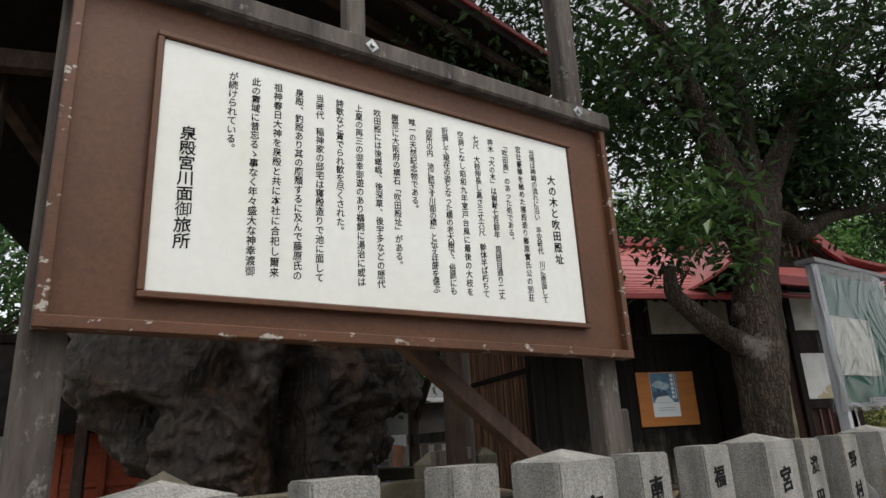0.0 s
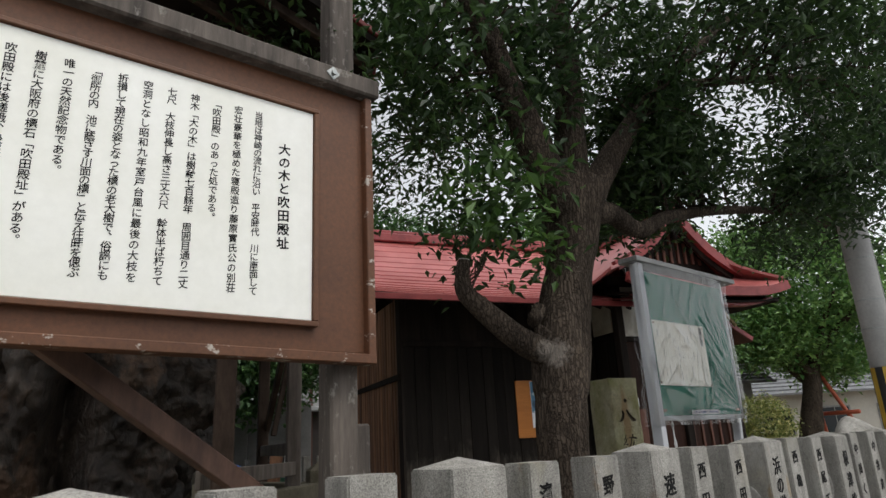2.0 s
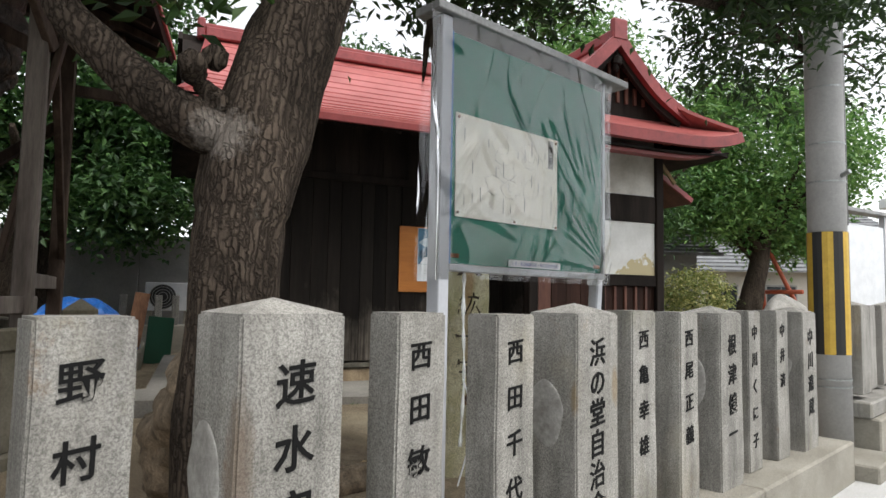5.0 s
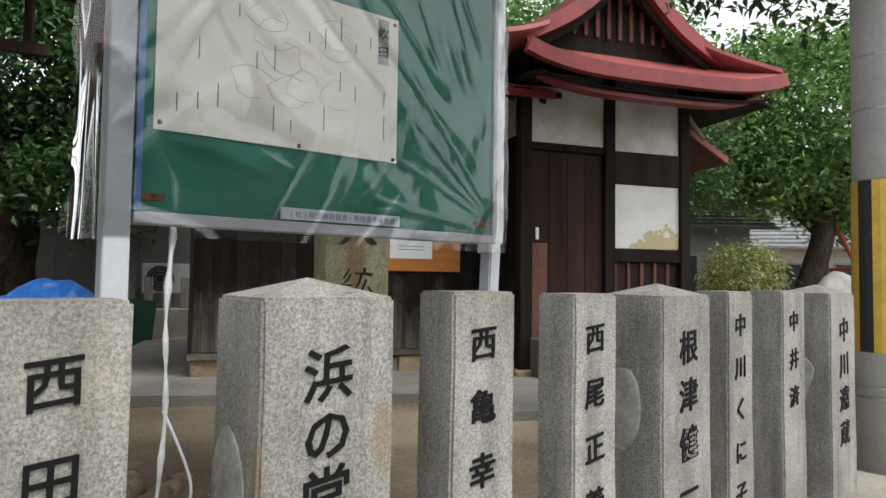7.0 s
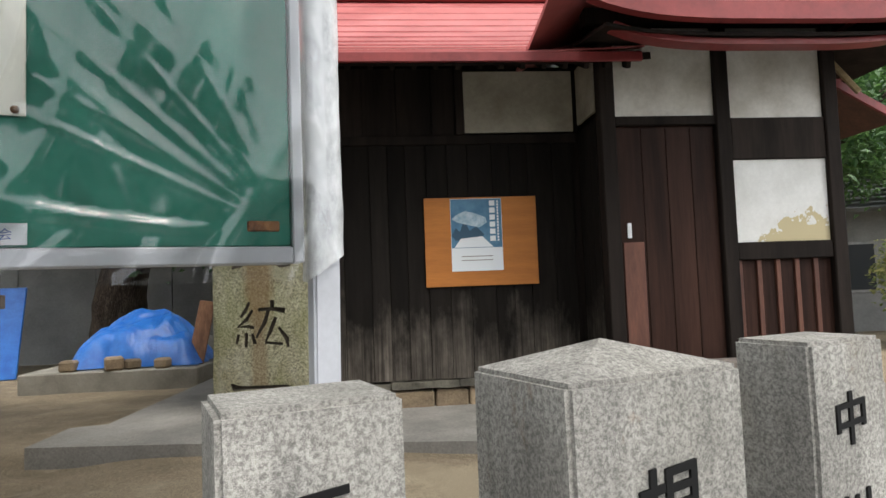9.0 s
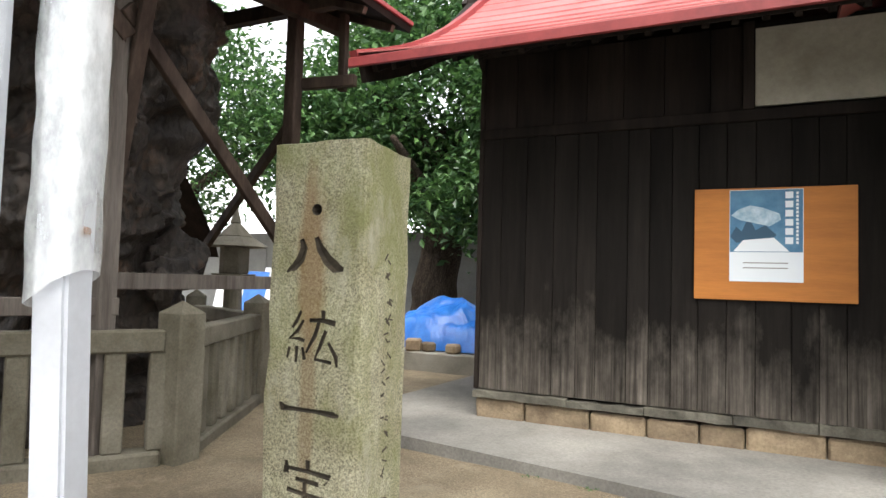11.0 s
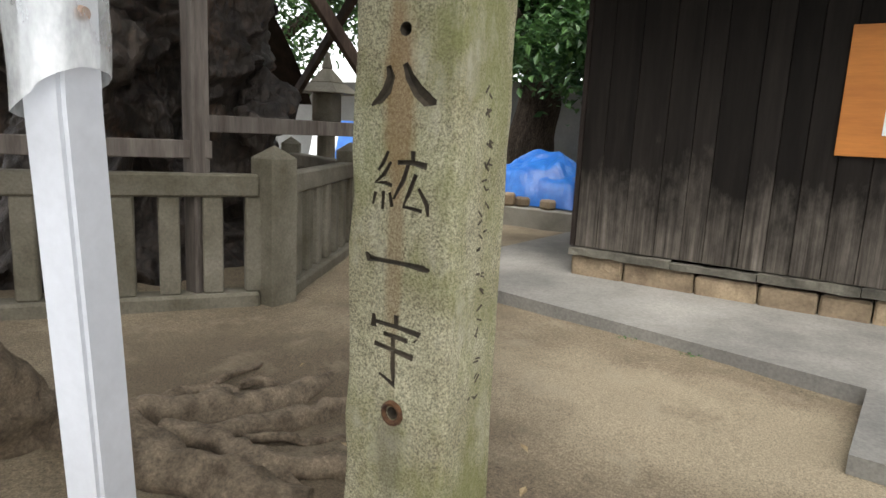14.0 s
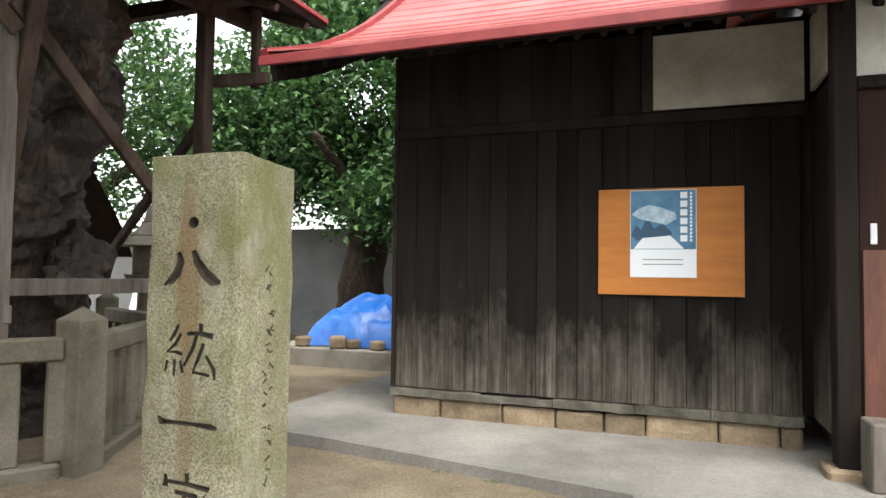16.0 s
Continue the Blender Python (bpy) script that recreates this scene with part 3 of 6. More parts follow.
big_post, small_post, narrow_post = fence_post(True, 0.28), fence_post(False, 0.28), fence_post(False, 0.28, 0.93)
street_fence = thing("stone_fence", FENCE, "grey granite posts with carved black characters on stone kerb", "fence")
for k in range(7):
    part("kerb_stone", boxed(-9.4 + 1.813 * k, -0.27, -0.12, -9.4 + 1.813 * (k + 1) - 0.006, 0.24, 0.285, 0.014), granite_dark, street_fence)
for i in range(-19, 7):
    big = i % 3 == 0
    p = share("post", big_post if big else (small_post if i % 2 else narrow_post), street_fence, pose(0.46 * i + {-2: 0.03, -1: 0.01, 0: 0.025, 1: 0.037, 2: 0.012}.get(i, 0.0), 0.008 * math.sin(i * 2.3), 0.006 * math.sin(i * 1.7), 0, 0, random.uniform(-1.2, 1.2)))
    if big:
        bm = bmesh.new()
        bmesh.ops.create_icosphere(bm, subdivisions=3, radius=1, matrix=pose(-0.1525, 0.01, 0.84) @ Matrix.Diagonal((0.006, 0.085, 0.135, 1)))
        for v in bm.verts:
            v.co.y += 0.02 * noise.noise(v.co * 11 + Vector((i, 0, 0)))
            v.co.z += 0.03 * noise.noise(v.co * 9 + Vector((0, i, 0)))
        smooth(bm)
        part("mortar_patch", bm, mortar, p, "rough grey mortar patch")
    if i in POST_TEXT:
        text = POST_TEXT[i]
        y = -0.147 if big else -0.1025
        if len(text) > 5:
            lettering(text, 0.115, 0.120, ink, p, -0.008, y, 1.078, 0.013)
        elif big:
            lettering(text, 0.118, 0.160, ink, p, 0.004, y, 1.06, 0.013)
        else:
            lettering(text, 0.092, 0.160, ink, p, -0.008, y, 1.105, 0.013)

far_big, far_small = fence_post(True, 0.49), fence_post(False, 0.49)
far_fence = thing("stone_fence", FENCE, "grey granite posts on a tall stone kerb beyond the pole", "fence")
for k in range(5):
    part("kerb_stone", boxed(3.98 + 1.8 * k, -0.3, -0.12, 3.98 + 1.8 * (k + 1) - 0.006, 0.2, 0.36, 0.014), granite_dark, far_fence)
    part("coping", boxed(3.93 + 1.8 * k, -0.25, 0.36, 3.93 + 1.8 * (k + 1) - 0.006, 0.15, 0.495, 0.014), granite, far_fence)
for i in range(19):
    share("post", far_big if i % 3 == 0 else far_small, far_fence, pose(4.15 + 0.46 * i, -0.03, 0.05))
tagged(part("step_stone", boxed(3.3, -0.42, -0.05, 3.95, 0.1, 0.12, 0.012, FENCE), granite_dark), "low granite step between the two fences", "step")

# ---- name board ----
sign = thing("sign_board", SIGN, "large brown framed wooden sign with black brush writing on white", "sign")
part("backing", boxed(-2.75, -0.02, 1.80, 0.34, 0.03, 3.33, 0.004), brown_paint, sign)
part("panel", boxed(-2.425, -0.045, 1.945, 0.008, -0.015, 3.092, 0.003), white_board, sign, "white painted writing panel")
for name, co in (("frame_top", (-2.455, 3.094, 0.038, 3.119)), ("frame_bottom", (-2.455, 1.915, 0.038, 1.942)), ("frame_left", (-2.455, 1.944, -2.427, 3.092)), ("frame_right", (0.010, 1.944, 0.038, 3.092))):
    part(name, boxed(co[0], -0.062, co[1], co[2], -0.022, co[3], 0.004), brown_paint, sign)
for name, co in (("rim_left", (-2.785, 1.82, -2.74, 3.285)), ("rim_right", (0.325, 1.775, 0.37, 3.285))):
    part(name, boxed(co[0], -0.07, co[1], co[2], 0.03, co[3], 0.005), chipped_brown, sign, "brown moulding with flaked paint")
part("rim_bottom", boxed(-1.578, -0.072, -0.025, 1.578, 0.03, 0.025, 0.005, pose(-1.207, 0, 1.785, 0, 0.7, 0)), chipped_brown, sign, "brown moulding with flaked paint")
part("top_beam", boxed(-3.05, -0.10, 3.288, 0.41, 0.05, 3.405, 0.012), sign_timber, sign, "weathered grey top beam")
for x in (-2.745, 0.235):
    part("post", boxed(x - 0.075, 0.035, -0.1, x + 0.085, 0.18, 4.7 if x > 0 else 3.5, 0.012), sign_timber, sign)
part("strut", boxed(-1.48, 0.06, 3.30, -1.37, 0.17, 4.6, 0.01), sign_timber, sign)
part("cleat", boxed(0.31, 0.05, 1.0, 0.40, 0.17, 1.45, 0.012), sign_timber, sign)
for x in (-2.38, -1.42, 0.10):
    part("washer", boxed(-0.03, -0.006, -0.03, 0.03, 0, 0.03, 0.002, pose(x, -0.1, 3.350, 0, 45, 0)), steel, sign)
    b = bmesh.new()
    bmesh.ops.create_cone(b, cap_ends=True, segments=6, radius1=0.015, radius2=0.015, depth=0.02, matrix=pose(x, -0.112, 3.350, 90, 0, 0))
    part("bolt", b, steel, sign)
b = bmesh.new()
beam(b, (0.16, 0.35, 0.95), (-1.35, 0.18, 2.0), 0.09, 0.10)
part("brace", b, brace_wood, sign)
SIGN_COLUMNS = ("当地は神崎の流れに沿い 平安時代 川に南面して", "宏壮豪華を極めた寝殿造り藤原實氏公の別荘", "「吹田殿」のあった処である。", "神木「大の木」は樹齢七百餘年 周囲目通り二丈", "七尺 大枝伸長し高さ三丈六尺 幹体半ば朽ちて", "空洞となし昭和九年室戸台風に最後の大枝を", "折損して現在の姿となった標の老大樹で、俗謡にも", "「御所の内 池に蔭さす川面の標」と伝え往時を偲ぶ", "唯一の天然記念物である。", "樹麓に大阪府の標石「吹田殿址」がある。", "吹田殿には後嵯峨、後深草、後宇多などの歴代", "上皇の再三の御幸御遊のあり鵜飼に湯治に或は", "詩歌など賞でられ歓を尽くされた。", "当時代 稲神家の邸宅は寝殿造りで池に面して", "泉殿、釣殿あり其の廃頽するに及んで藤原氏の", "祖神春日大神を泉殿と共に本社に合祀し爾来", "此の霊域に昔忘るゝ事なく年々盛大な神幸渡御", "が続けられている。")
lettering("大の木と吹田殿址", 0.067, 0.073, ink, sign, -0.155, -0.0455, 2.835, 0.018)
for k, col in enumerate(SIGN_COLUMNS):
    full = 0.925 / max(len(col) - 1, 1) if len(col) > 19 else 0.0455
    lettering(col, 0.047, min(full, 0.0485), ink, sign, -0.300 - 0.1070 * k, -0.0455, 2.990, 0.010, 0.95, 3.0)
lettering("泉殿宮川面御旅所", 0.071, 0.070, ink, sign, -2.300, -0.0455, 2.655, 0.012)

# ---- notice board ----
notice = thing("notice_board", BOARD, "green notice board on pale metal posts wrapped in clear plastic", "notice board")
part("post", boxed(-0.070, -0.04, -0.1, -0.006, 0.04, 2.58, 0.004), aluminium, notice)
bm = boxed(1.310, 0.050, -0.1, 1.366, 0.114, 2.58)
bmesh.ops.subdivide_edges(bm, edges=[e for e in bm.edges if e.calc_length() > 1], cuts=8)
bmesh.ops.bevel(bm, geom=[e for e in bm.edges if e.calc_face_angle(0) > 0.6], offset=0.006, segments=2, affect="EDGES")
for v in bm.verts:
    v.co.y += 0.055 * max(1.4 - v.co.z, 0)
right_post = part("post", bm, aluminium, notice)
for z in (1.486, 1.752, 2.02, 2.29):
    b = bmesh.new()
    bmesh.ops.create_cone(b, cap_ends=True, segments=8, radius1=0.009, radius2=0.007, depth=0.010, matrix=pose(1.369, 0.082, z, 0, 90, 0))
    part("bolt", b, rusty, right_post, "rusty bolt head")
part("edge_frame", boxed(1.254, -0.022, 1.407, 1.276, 0.030, 2.583, 0.003), aluminium, notice)
part("panel", boxed(0.002, -0.01, 1.44, 1.252, 0.02, 2.53, 0.002), green_cloth, notice)
part("rail_bottom", boxed(0.002, -0.032, 1.405, 1.252, 0.03, 1.438, 0.003), aluminium, notice)
part("rail_top", boxed(-0.12, -0.07, 2.585, 1.46, 0.10, 2.625, 0.004), grey_metal, notice, "dull grey capping rail")
part("edge_strip", boxed(0.004, -0.02, 1.44, 0.02, -0.011, 2.53), blue_paint, notice)
sheet_of_paper = part("map_sheet", boxed(0.045, -0.018, 1.66, 0.815, -0.013, 2.15), paper, notice, "aged map sheet with faint writing")
for k in range(13):
    x = 0.10 + 0.055 * k
    for j in range(3):
        if random.random() < 0.6:
            z = 1.70 + 0.14 * j + random.uniform(0, 0.05)
            part("line_of_writing", boxed(x, -0.0192, z, x + 0.0032, -0.0182, z + random.uniform(0.03, 0.08)), faded_ink, sheet_of_paper)
part("map_title", boxed(0.735, -0.0192, 1.985, 0.777, -0.0182, 2.137), mortar, sheet_of_paper, "grey title strip")
lettering("吹田", 0.040, 0.062, ink, sheet_of_paper, 0.756, -0.0194, 2.09, 0.012)
for k in range(9):
    a = random.uniform(0, 3.1)
    bm = bmesh.new()
    c = Vector((random.uniform(0.30, 0.60), -0.0188, random.uniform(1.82, 2.05)))
    pts = [c + Vector((0.06 * math.cos(a + j * 0.7) * (1 + 0.3 * math.sin(j * 2.1 + k)), 0, 0.05 * math.sin(a + j * 0.7))) for j in range(8)]
    tube(bm, pts, [0.0006] * 8, 4)
    part("map_line", bm, faded_ink, sheet_of_paper)
for x, z in ((0.06, 1.68), (0.06, 2.13), (0.80, 1.67), (0.80, 2.13), (0.46, 1.67)):
    b = bmesh.new()
    bmesh.ops.create_uvsphere(b, u_segments=8, v_segments=5, radius=0.007, matrix=Matrix.Translation((x, -0.02, z)))
    part("pin", b, rusty, notice)
plate = part("name_plate", boxed(0.40, -0.038, 1.443, 0.82, -0.033, 1.478), white_metal, notice, "small white name plate with blue characters")
for k, ch in enumerate("(社)吹田納税協会・吹田青色申告会"):
    share("character", glyph(ch, 0.0, blue_ink), plate, pose(0.433 + 0.0223 * k, -0.0385, 1.460) @ Matrix.Diagonal((0.021, 0.02, 0.021, 1)))
for x in (0.05, 1.20):
    b = bmesh.new()
    box(b, x - 0.03, -0.016, 1.468, x + 0.03, -0.011, 1.488, 0.002)
    part("hinge", b, rusty, notice, "rusty fixing plate")


def film(u, v):
    x = -0.115 + 1.435 * u
    z = 1.372 + 1.24 * v
    edge = abs(2 * u - 1) ** 6
    bend = 1.1 * noise.noise(Vector((x * 1.5, z * 1.5, 8)))
    n = Vector((x * (4 + bend) + z * 2.2, z * 1.6 - x * 1.8 * (1 + bend), 0.3))
    y = -0.058 + 0.03 * edge - 0.010 * noise.noise(n * 0.8)
    along, across = 0.5 * x + 0.85 * z, 0.85 * x - 0.5 * z
    crease = max(1 - 3.2 * abs(noise.noise(n * 1.1 + Vector((0, 0, 2)))), 0) ** 2
    streak = max(1 - 5.0 * abs(noise.noise(Vector((across * 8 + bend, along * 1.2, 4)))), 0) ** 2
    spoke = math.atan2(z - 1.45, 1.26 - x)
    fan = max(1 - 4.0 * abs(noise.noise(Vector((spoke * 7, 1.5 * math.hypot(z - 1.45, 1.26 - x), 11)))), 0) ** 2
    gate = min(max(0.55 + 2.6 * noise.noise(Vector((x * 2.6, z * 2.6, 15))), 0.0), 1.0)
    y -= 0.004 * crease + 0.011 * streak * gate + 0.008 * fan * (1 - gate)
    if u < 0.03:
        x -= 0.05 * (0.5 + noise.noise(Vector((0, z * 4, 0))))
    return Vector((x, min(y, -0.046 if x < 0.0 else -0.026), z))


b = sheet(bmesh.new(), 240, 200, film)
smooth(b)
part("plastic_film", b, clear_film, notice, "crumpled clear plastic sheet")


def flap(u, v):
    z = 1.36 + 1.2 * v
    n = 0.014 * noise.noise(Vector((u * 3, z * 2.2, 9)))
    return Vector((-0.088 - 0.05 * u * (1 - 0.6 * v) + n, -0.05 + 0.10 * u + n, z))


b = sheet(bmesh.new(), 8, 40, flap)
smooth(b)
part("plastic_flap", b, clear_film, notice)


def sleeve(u, v):
    a = 2 * math.pi * u
    c, d = math.cos(a), math.sin(a)
    z = 1.40 + 0.03 * c + 1.16 * v
    q = Vector((c * 2, d * 2, z * 5))
    k = (1 + 0.18 * abs(noise.noise(q)) + 0.07 * noise.noise(q * 3.1)) / max(abs(c), abs(d), 0.8)
    return Vector((1.338 + 0.036 * k * c, 0.082 + 0.042 * k * d, z))


b = sheet(bmesh.new(), 24, 60, sleeve, True)
smooth(b)
part("plastic_sleeve", b, milky_film, notice, "milky plastic wrapped round the post")
b = bmesh.new()
tube(b, spline([(0.10, -0.03, 1.40), (0.085, -0.045, 1.15), (0.09, -0.05, 0.9), (0.07, -0.05, 0.62)]), [0.0065 + 0.003 * math.sin(k * 1.9) for k in range(19)], 7, 0.5)
smooth(b)
part("hanging_strip", b, milky_film, notice, "twisted strip of plastic hanging down")
b = bmesh.new()
tube(b, spline([(0.085, -0.05, 0.92), (0.16, -0.05, 0.72), (0.13, -0.05, 0.62), (0.06, -0.05, 0.45)]), [0.004] * 19, 5)
part("loose_cord", b, white_strip, notice)

# ---- inscribed marker ----
marker = thing("stone_marker", pose(6.19, 4.50, 0, 0, 0, 3.5), "square mossy stone pillar with deep carved characters", "stone pillar")
bm = boxed(-0.178, -0.168, -0.2, 0.178, 0.168, 1.875)
bmesh.ops.subdivide_edges(bm, edges=bm.edges[:], cuts=14, use_grid_fill=True)
for v in bm.verts:
    q = v.co * 6
    e = (abs(v.co.x) > 0.17) + (abs(v.co.y) > 0.16) + (v.co.z > 1.86)
    v.co *= 1.0
    d = 0.003 * noise.noise(q) + (0.008 * noise.noise(q * 1.7) - 0.006 if e > 1 else 0)
    v.co.x += d * (1 if v.co.x > 0 else -1) * (abs(v.co.x) > 0.17)
    v.co.y += d * (1 if v.co.y > 0 else -1) * (abs(v.co.y) > 0.16)
    v.co.z += d * (v.co.z > 1.86)
# strokes cut by chisel: (x, z, width) along each stroke, in hundredths of a metre round the character's middle
STROKES = {
    1.498: (((-5.3, 5.4, 1.5), (-4.3, 2.5, 2.6), (-5.5, -1.2, 2.9), (-7.8, -3.8, 2.4), (-10.6, -5.4, 0.6)), ((0.2, 6.0, 1.6), (1.8, 2.5, 2.7), (4.6, -1.2, 3.4), (7.6, -3.6, 3.6), (10.6, -4.2, 1.4))),
    1.238: (((-4.4, 8.2, 0.9), (-6.0, 4.8, 1.3), (-7.6, 2.6, 0.8)), ((-3.4, 5.2, 0.9), (-5.6, 1.6, 1.3), (-8.6, -1.0, 1.0), (-5.0, -0.8, 1.2), (-2.8, -1.4, 1.2)), ((-8.4, -3.6, 1.2), (-9.2, -7.2, 0.7)), ((-5.6, -3.2, 1.2), (-5.8, -8.4, 1.0)), ((-3.6, -3.4, 0.9), (-2.6, -7.4, 1.4)),
            ((3.8, 8.6, 1.6), (3.9, 5.6, 1.4)), ((-1.2, 5.2, 1.3), (3.6, 5.4, 1.5), (8.4, 4.6, 2.0)), ((2.4, 5.0, 1.3), (1.0, 0.4, 1.5), (-2.2, -5.2, 0.8)), ((5.0, 2.2, 1.4), (2.8, -3.4, 1.4), (1.2, -7.0, 1.2), (7.4, -7.8, 1.2)), ((6.0, -1.6, 1.0), (9.0, -6.0, 1.7), (9.4, -9.0, 0.8))),
    1.004: (((-11.2, 1.8, 0.8), (-10.2, 0.3, 2.3), (-7.6, 0.2, 1.4), (2.0, 0.0, 1.3), (8.6, -0.5, 2.0), (10.8, -0.7, 0.9)),),
    0.744: (((0.2, 10.4, 1.8), (0.2, 7.6, 1.5)), ((-7.8, 9.6, 1.1), (-7.9, 5.6, 2.3)), ((-7.6, 7.4, 1.3), (0.0, 7.0, 1.4), (8.6, 6.0, 2.0), (6.4, 3.4, 0.9)), ((-4.2, 4.2, 1.4), (4.4, 3.4, 1.6)), ((-7.4, 0.6, 1.6), (0.0, -0.4, 1.5), (6.4, -1.4, 2.0)), ((-0.8, 3.4, 1.5), (-0.4, -6.0, 1.7), (0.0, -11.0, 2.2), (-5.2, -8.4, 0.8))),
}
face = -0.168
cut = bmesh.new()
for mid, strokes in STROKES.items():
    for st in strokes:
        pts = [Vector((x / 100, z / 100 + mid)) for x, z, w in st]
        rings = []
        for i, (x, z, w) in enumerate(st):
            d = (pts[min(i + 1, len(pts) - 1)] - pts[max(i - 1, 0)]).normalized()
            n = Vector((-d.y, d.x)) * w * 1.35 / 200
            a, b = pts[i] + n * 1.12, pts[i] - n * 1.12
            deep = face + 0.007 + 0.42 * w / 100
            rings.append([cut.verts.new(c) for c in ((a.x, face - 0.02, a.y), (b.x, face - 0.02, b.y), (pts[i].x - n.x * 0.5, deep, pts[i].y - n.y * 0.5), (pts[i].x + n.x * 0.5, deep, pts[i].y + n.y * 0.5))])
        for ra, rb in zip(rings, rings[1:]):
            for k in range(4):
                cut.faces.new((ra[k], ra[(k + 1) % 4], rb[(k + 1) % 4], rb[k]))
        cut.faces.new(rings[0][::-1])
        cut.faces.new(rings[-1])
for z in (1.648, 0.545):
    bmesh.ops.create_cone(cut, cap_ends=True, segments=16, radius1=0.020, radius2=0.018, depth=0.12, matrix=pose(0, face, z, 90, 0, 0))
bmesh.ops.recalc_face_normals(cut, faces=cut.faces)
pillar = part("pillar", bm, marker_stone, marker)
chisel = part("chisel", cut, carved)
carving = pillar.modifiers.new("carving", "BOOLEAN")
carving.object, carving.operation, carving.solver, carving.use_self, carving.material_mode = chisel, "DIFFERENCE", "EXACT", True, "TRANSFER"
chisel.matrix_world = marker.matrix_world
bpy.context.view_layer.update()
cut_mesh = bpy.data.meshes.new_from_object(pillar.evaluated_get(bpy.context.evaluated_depsgraph_get()))
pillar.modifiers.remove(carving)
pillar.data = cut_mesh
bpy.data.objects.remove(chisel)
b = bmesh.new()
tube(b, [Vector((0.030 * math.cos(a * math.pi / 8), -0.1695, 0.545 + 0.032 * math.sin(a * math.pi / 8))) for a in range(17)], [0.010] * 17, 6, 0.3)
part("rust_ring", b, dark_rust, marker, "rust-stained iron ring")
for k in range(15):
    z = 1.50 - 0.066 * k
    b = bmesh.new()
    for j in range(random.randint(2, 4)):
        y0, z0 = random.uniform(-0.03, 0.02), z + random.uniform(-0.018, 0.018)
        beam(b, (0.1785, y0, z0), (0.1785, y0 + random.uniform(0.01, 0.035), z0 + random.uniform(-0.025, 0.025)), 0.003, 0.005, 0)
    part("worn_character", b, carved, marker)

# ---- wooden hall ----
hall = thing("wooden_hall", pose(-0.026, 0.067, 0), "dark wooden shrine hall with plaster panels and a red roof", "hall")
part("wing_core", boxed(5.22, 8.33, 0.43, 8.75, 12.3, 3.62), dark_wood, hall)
part("front_core", boxed(8.80, 7.66, 0.3, 11.05, 12.3, 3.9), dark_wood, hall)
# foundation stones
x = 5.17
while x < 8.62:
    w = random.uniform(0.34, 0.62)
    x1 = min(x + w, 8.66)
    bm = boxed(x, 8.25 + random.uniform(0, 0.02), 0.05, x1 - 0.012, 8.6, random.uniform(0.322, 0.346))
    bmesh.ops.subdivide_edges(bm, edges=[e for e in bm.edges if e.calc_length() > 0.2], cuts=4, use_grid_fill=True)
    bmesh.ops.bevel(bm, geom=[e for e in bm.edges if e.calc_face_angle(0) > 0.6], offset=0.018, segments=1, affect="EDGES")
    for v in bm.verts:
        v.co += Vector((0.5, 1, 0.5)) * 0.014 * noise.noise(v.co * 9)
    part("foundation_stone", bm, sandstone, hall)
    x = x1
x = 5.15
while x < 8.62:
    w = random.uniform(0.5, 1.0)
    x1 = min(x + w, 8.66)
    b = boxed(x, 8.235 + random.uniform(0, 0.012), 0.35, x1 - 0.008, 8.6, random.uniform(0.405, 0.435))
    bmesh.ops.subdivide_edges(b, edges=[e for e in b.edges if e.calc_length() > 0.3], cuts=6, use_grid_fill=True)
    for v in b.verts:
        v.co += Vector((0, 0.018 * noise.noise(v.co * 8), 0.014 * noise.noise(v.co * 7 + Vector((3, 0, 0)))))
    part("sill_stone", b, sill_grey, hall)
    x = x1
# vertical boards of the side wall
x = 5.19
while x < 8.60:
    w = random.uniform(0.17, 0.27)
    x1 = min(x + w, 8.70)
    y = 8.275 + random.uniform(-0.004, 0.006)
    part("board", boxed(x + 0.0025, y, 0.43, x1 - 0.0025, y + 0.03, 2.80, 0.003), board_wood, hall)
    x = x1
x = 5.19
while x < 7.42:
    w = random.uniform(0.28, 0.42)
    x1 = min(x + w, 7.45)
    part("upper_board", boxed(x + 0.002, 8.285, 2.90, x1 - 0.002, 8.33, 3.60, 0.003), dark_wood, hall)
    x = x1
part("rail", boxed(5.16, 8.25, 2.80, 8.70, 8.32, 2.895, 0.006), dark_wood, hall)
part("corner_post", boxed(5.15, 8.25, 0.43, 5.19, 8.45, 3.6, 0.004), dark_wood, hall)
part("panel_post", boxed(7.45, 8.25, 2.898, 7.535, 8.33, 3.62, 0.004), dark_wood, hall)
part("plaster_panel", boxed(7.54, 8.272, 2.92, 8.68, 8.31, 3.56), darker_plaster, hall, "darker mottled cream plaster panel")
# battens on the gable side
for k in range(26):
    y = 8.30 + 0.155 * k
    part("batten", boxed(5.155, y, 0.45, 5.215, y + 0.10 + random.uniform(-0.02, 0.02), 3.6, 0.006), brown_batten, hall)
part("side_rail", boxed(5.12, 8.28, 2.30, 5.155, 12.2, 2.39, 0.006), dark_wood, hall)
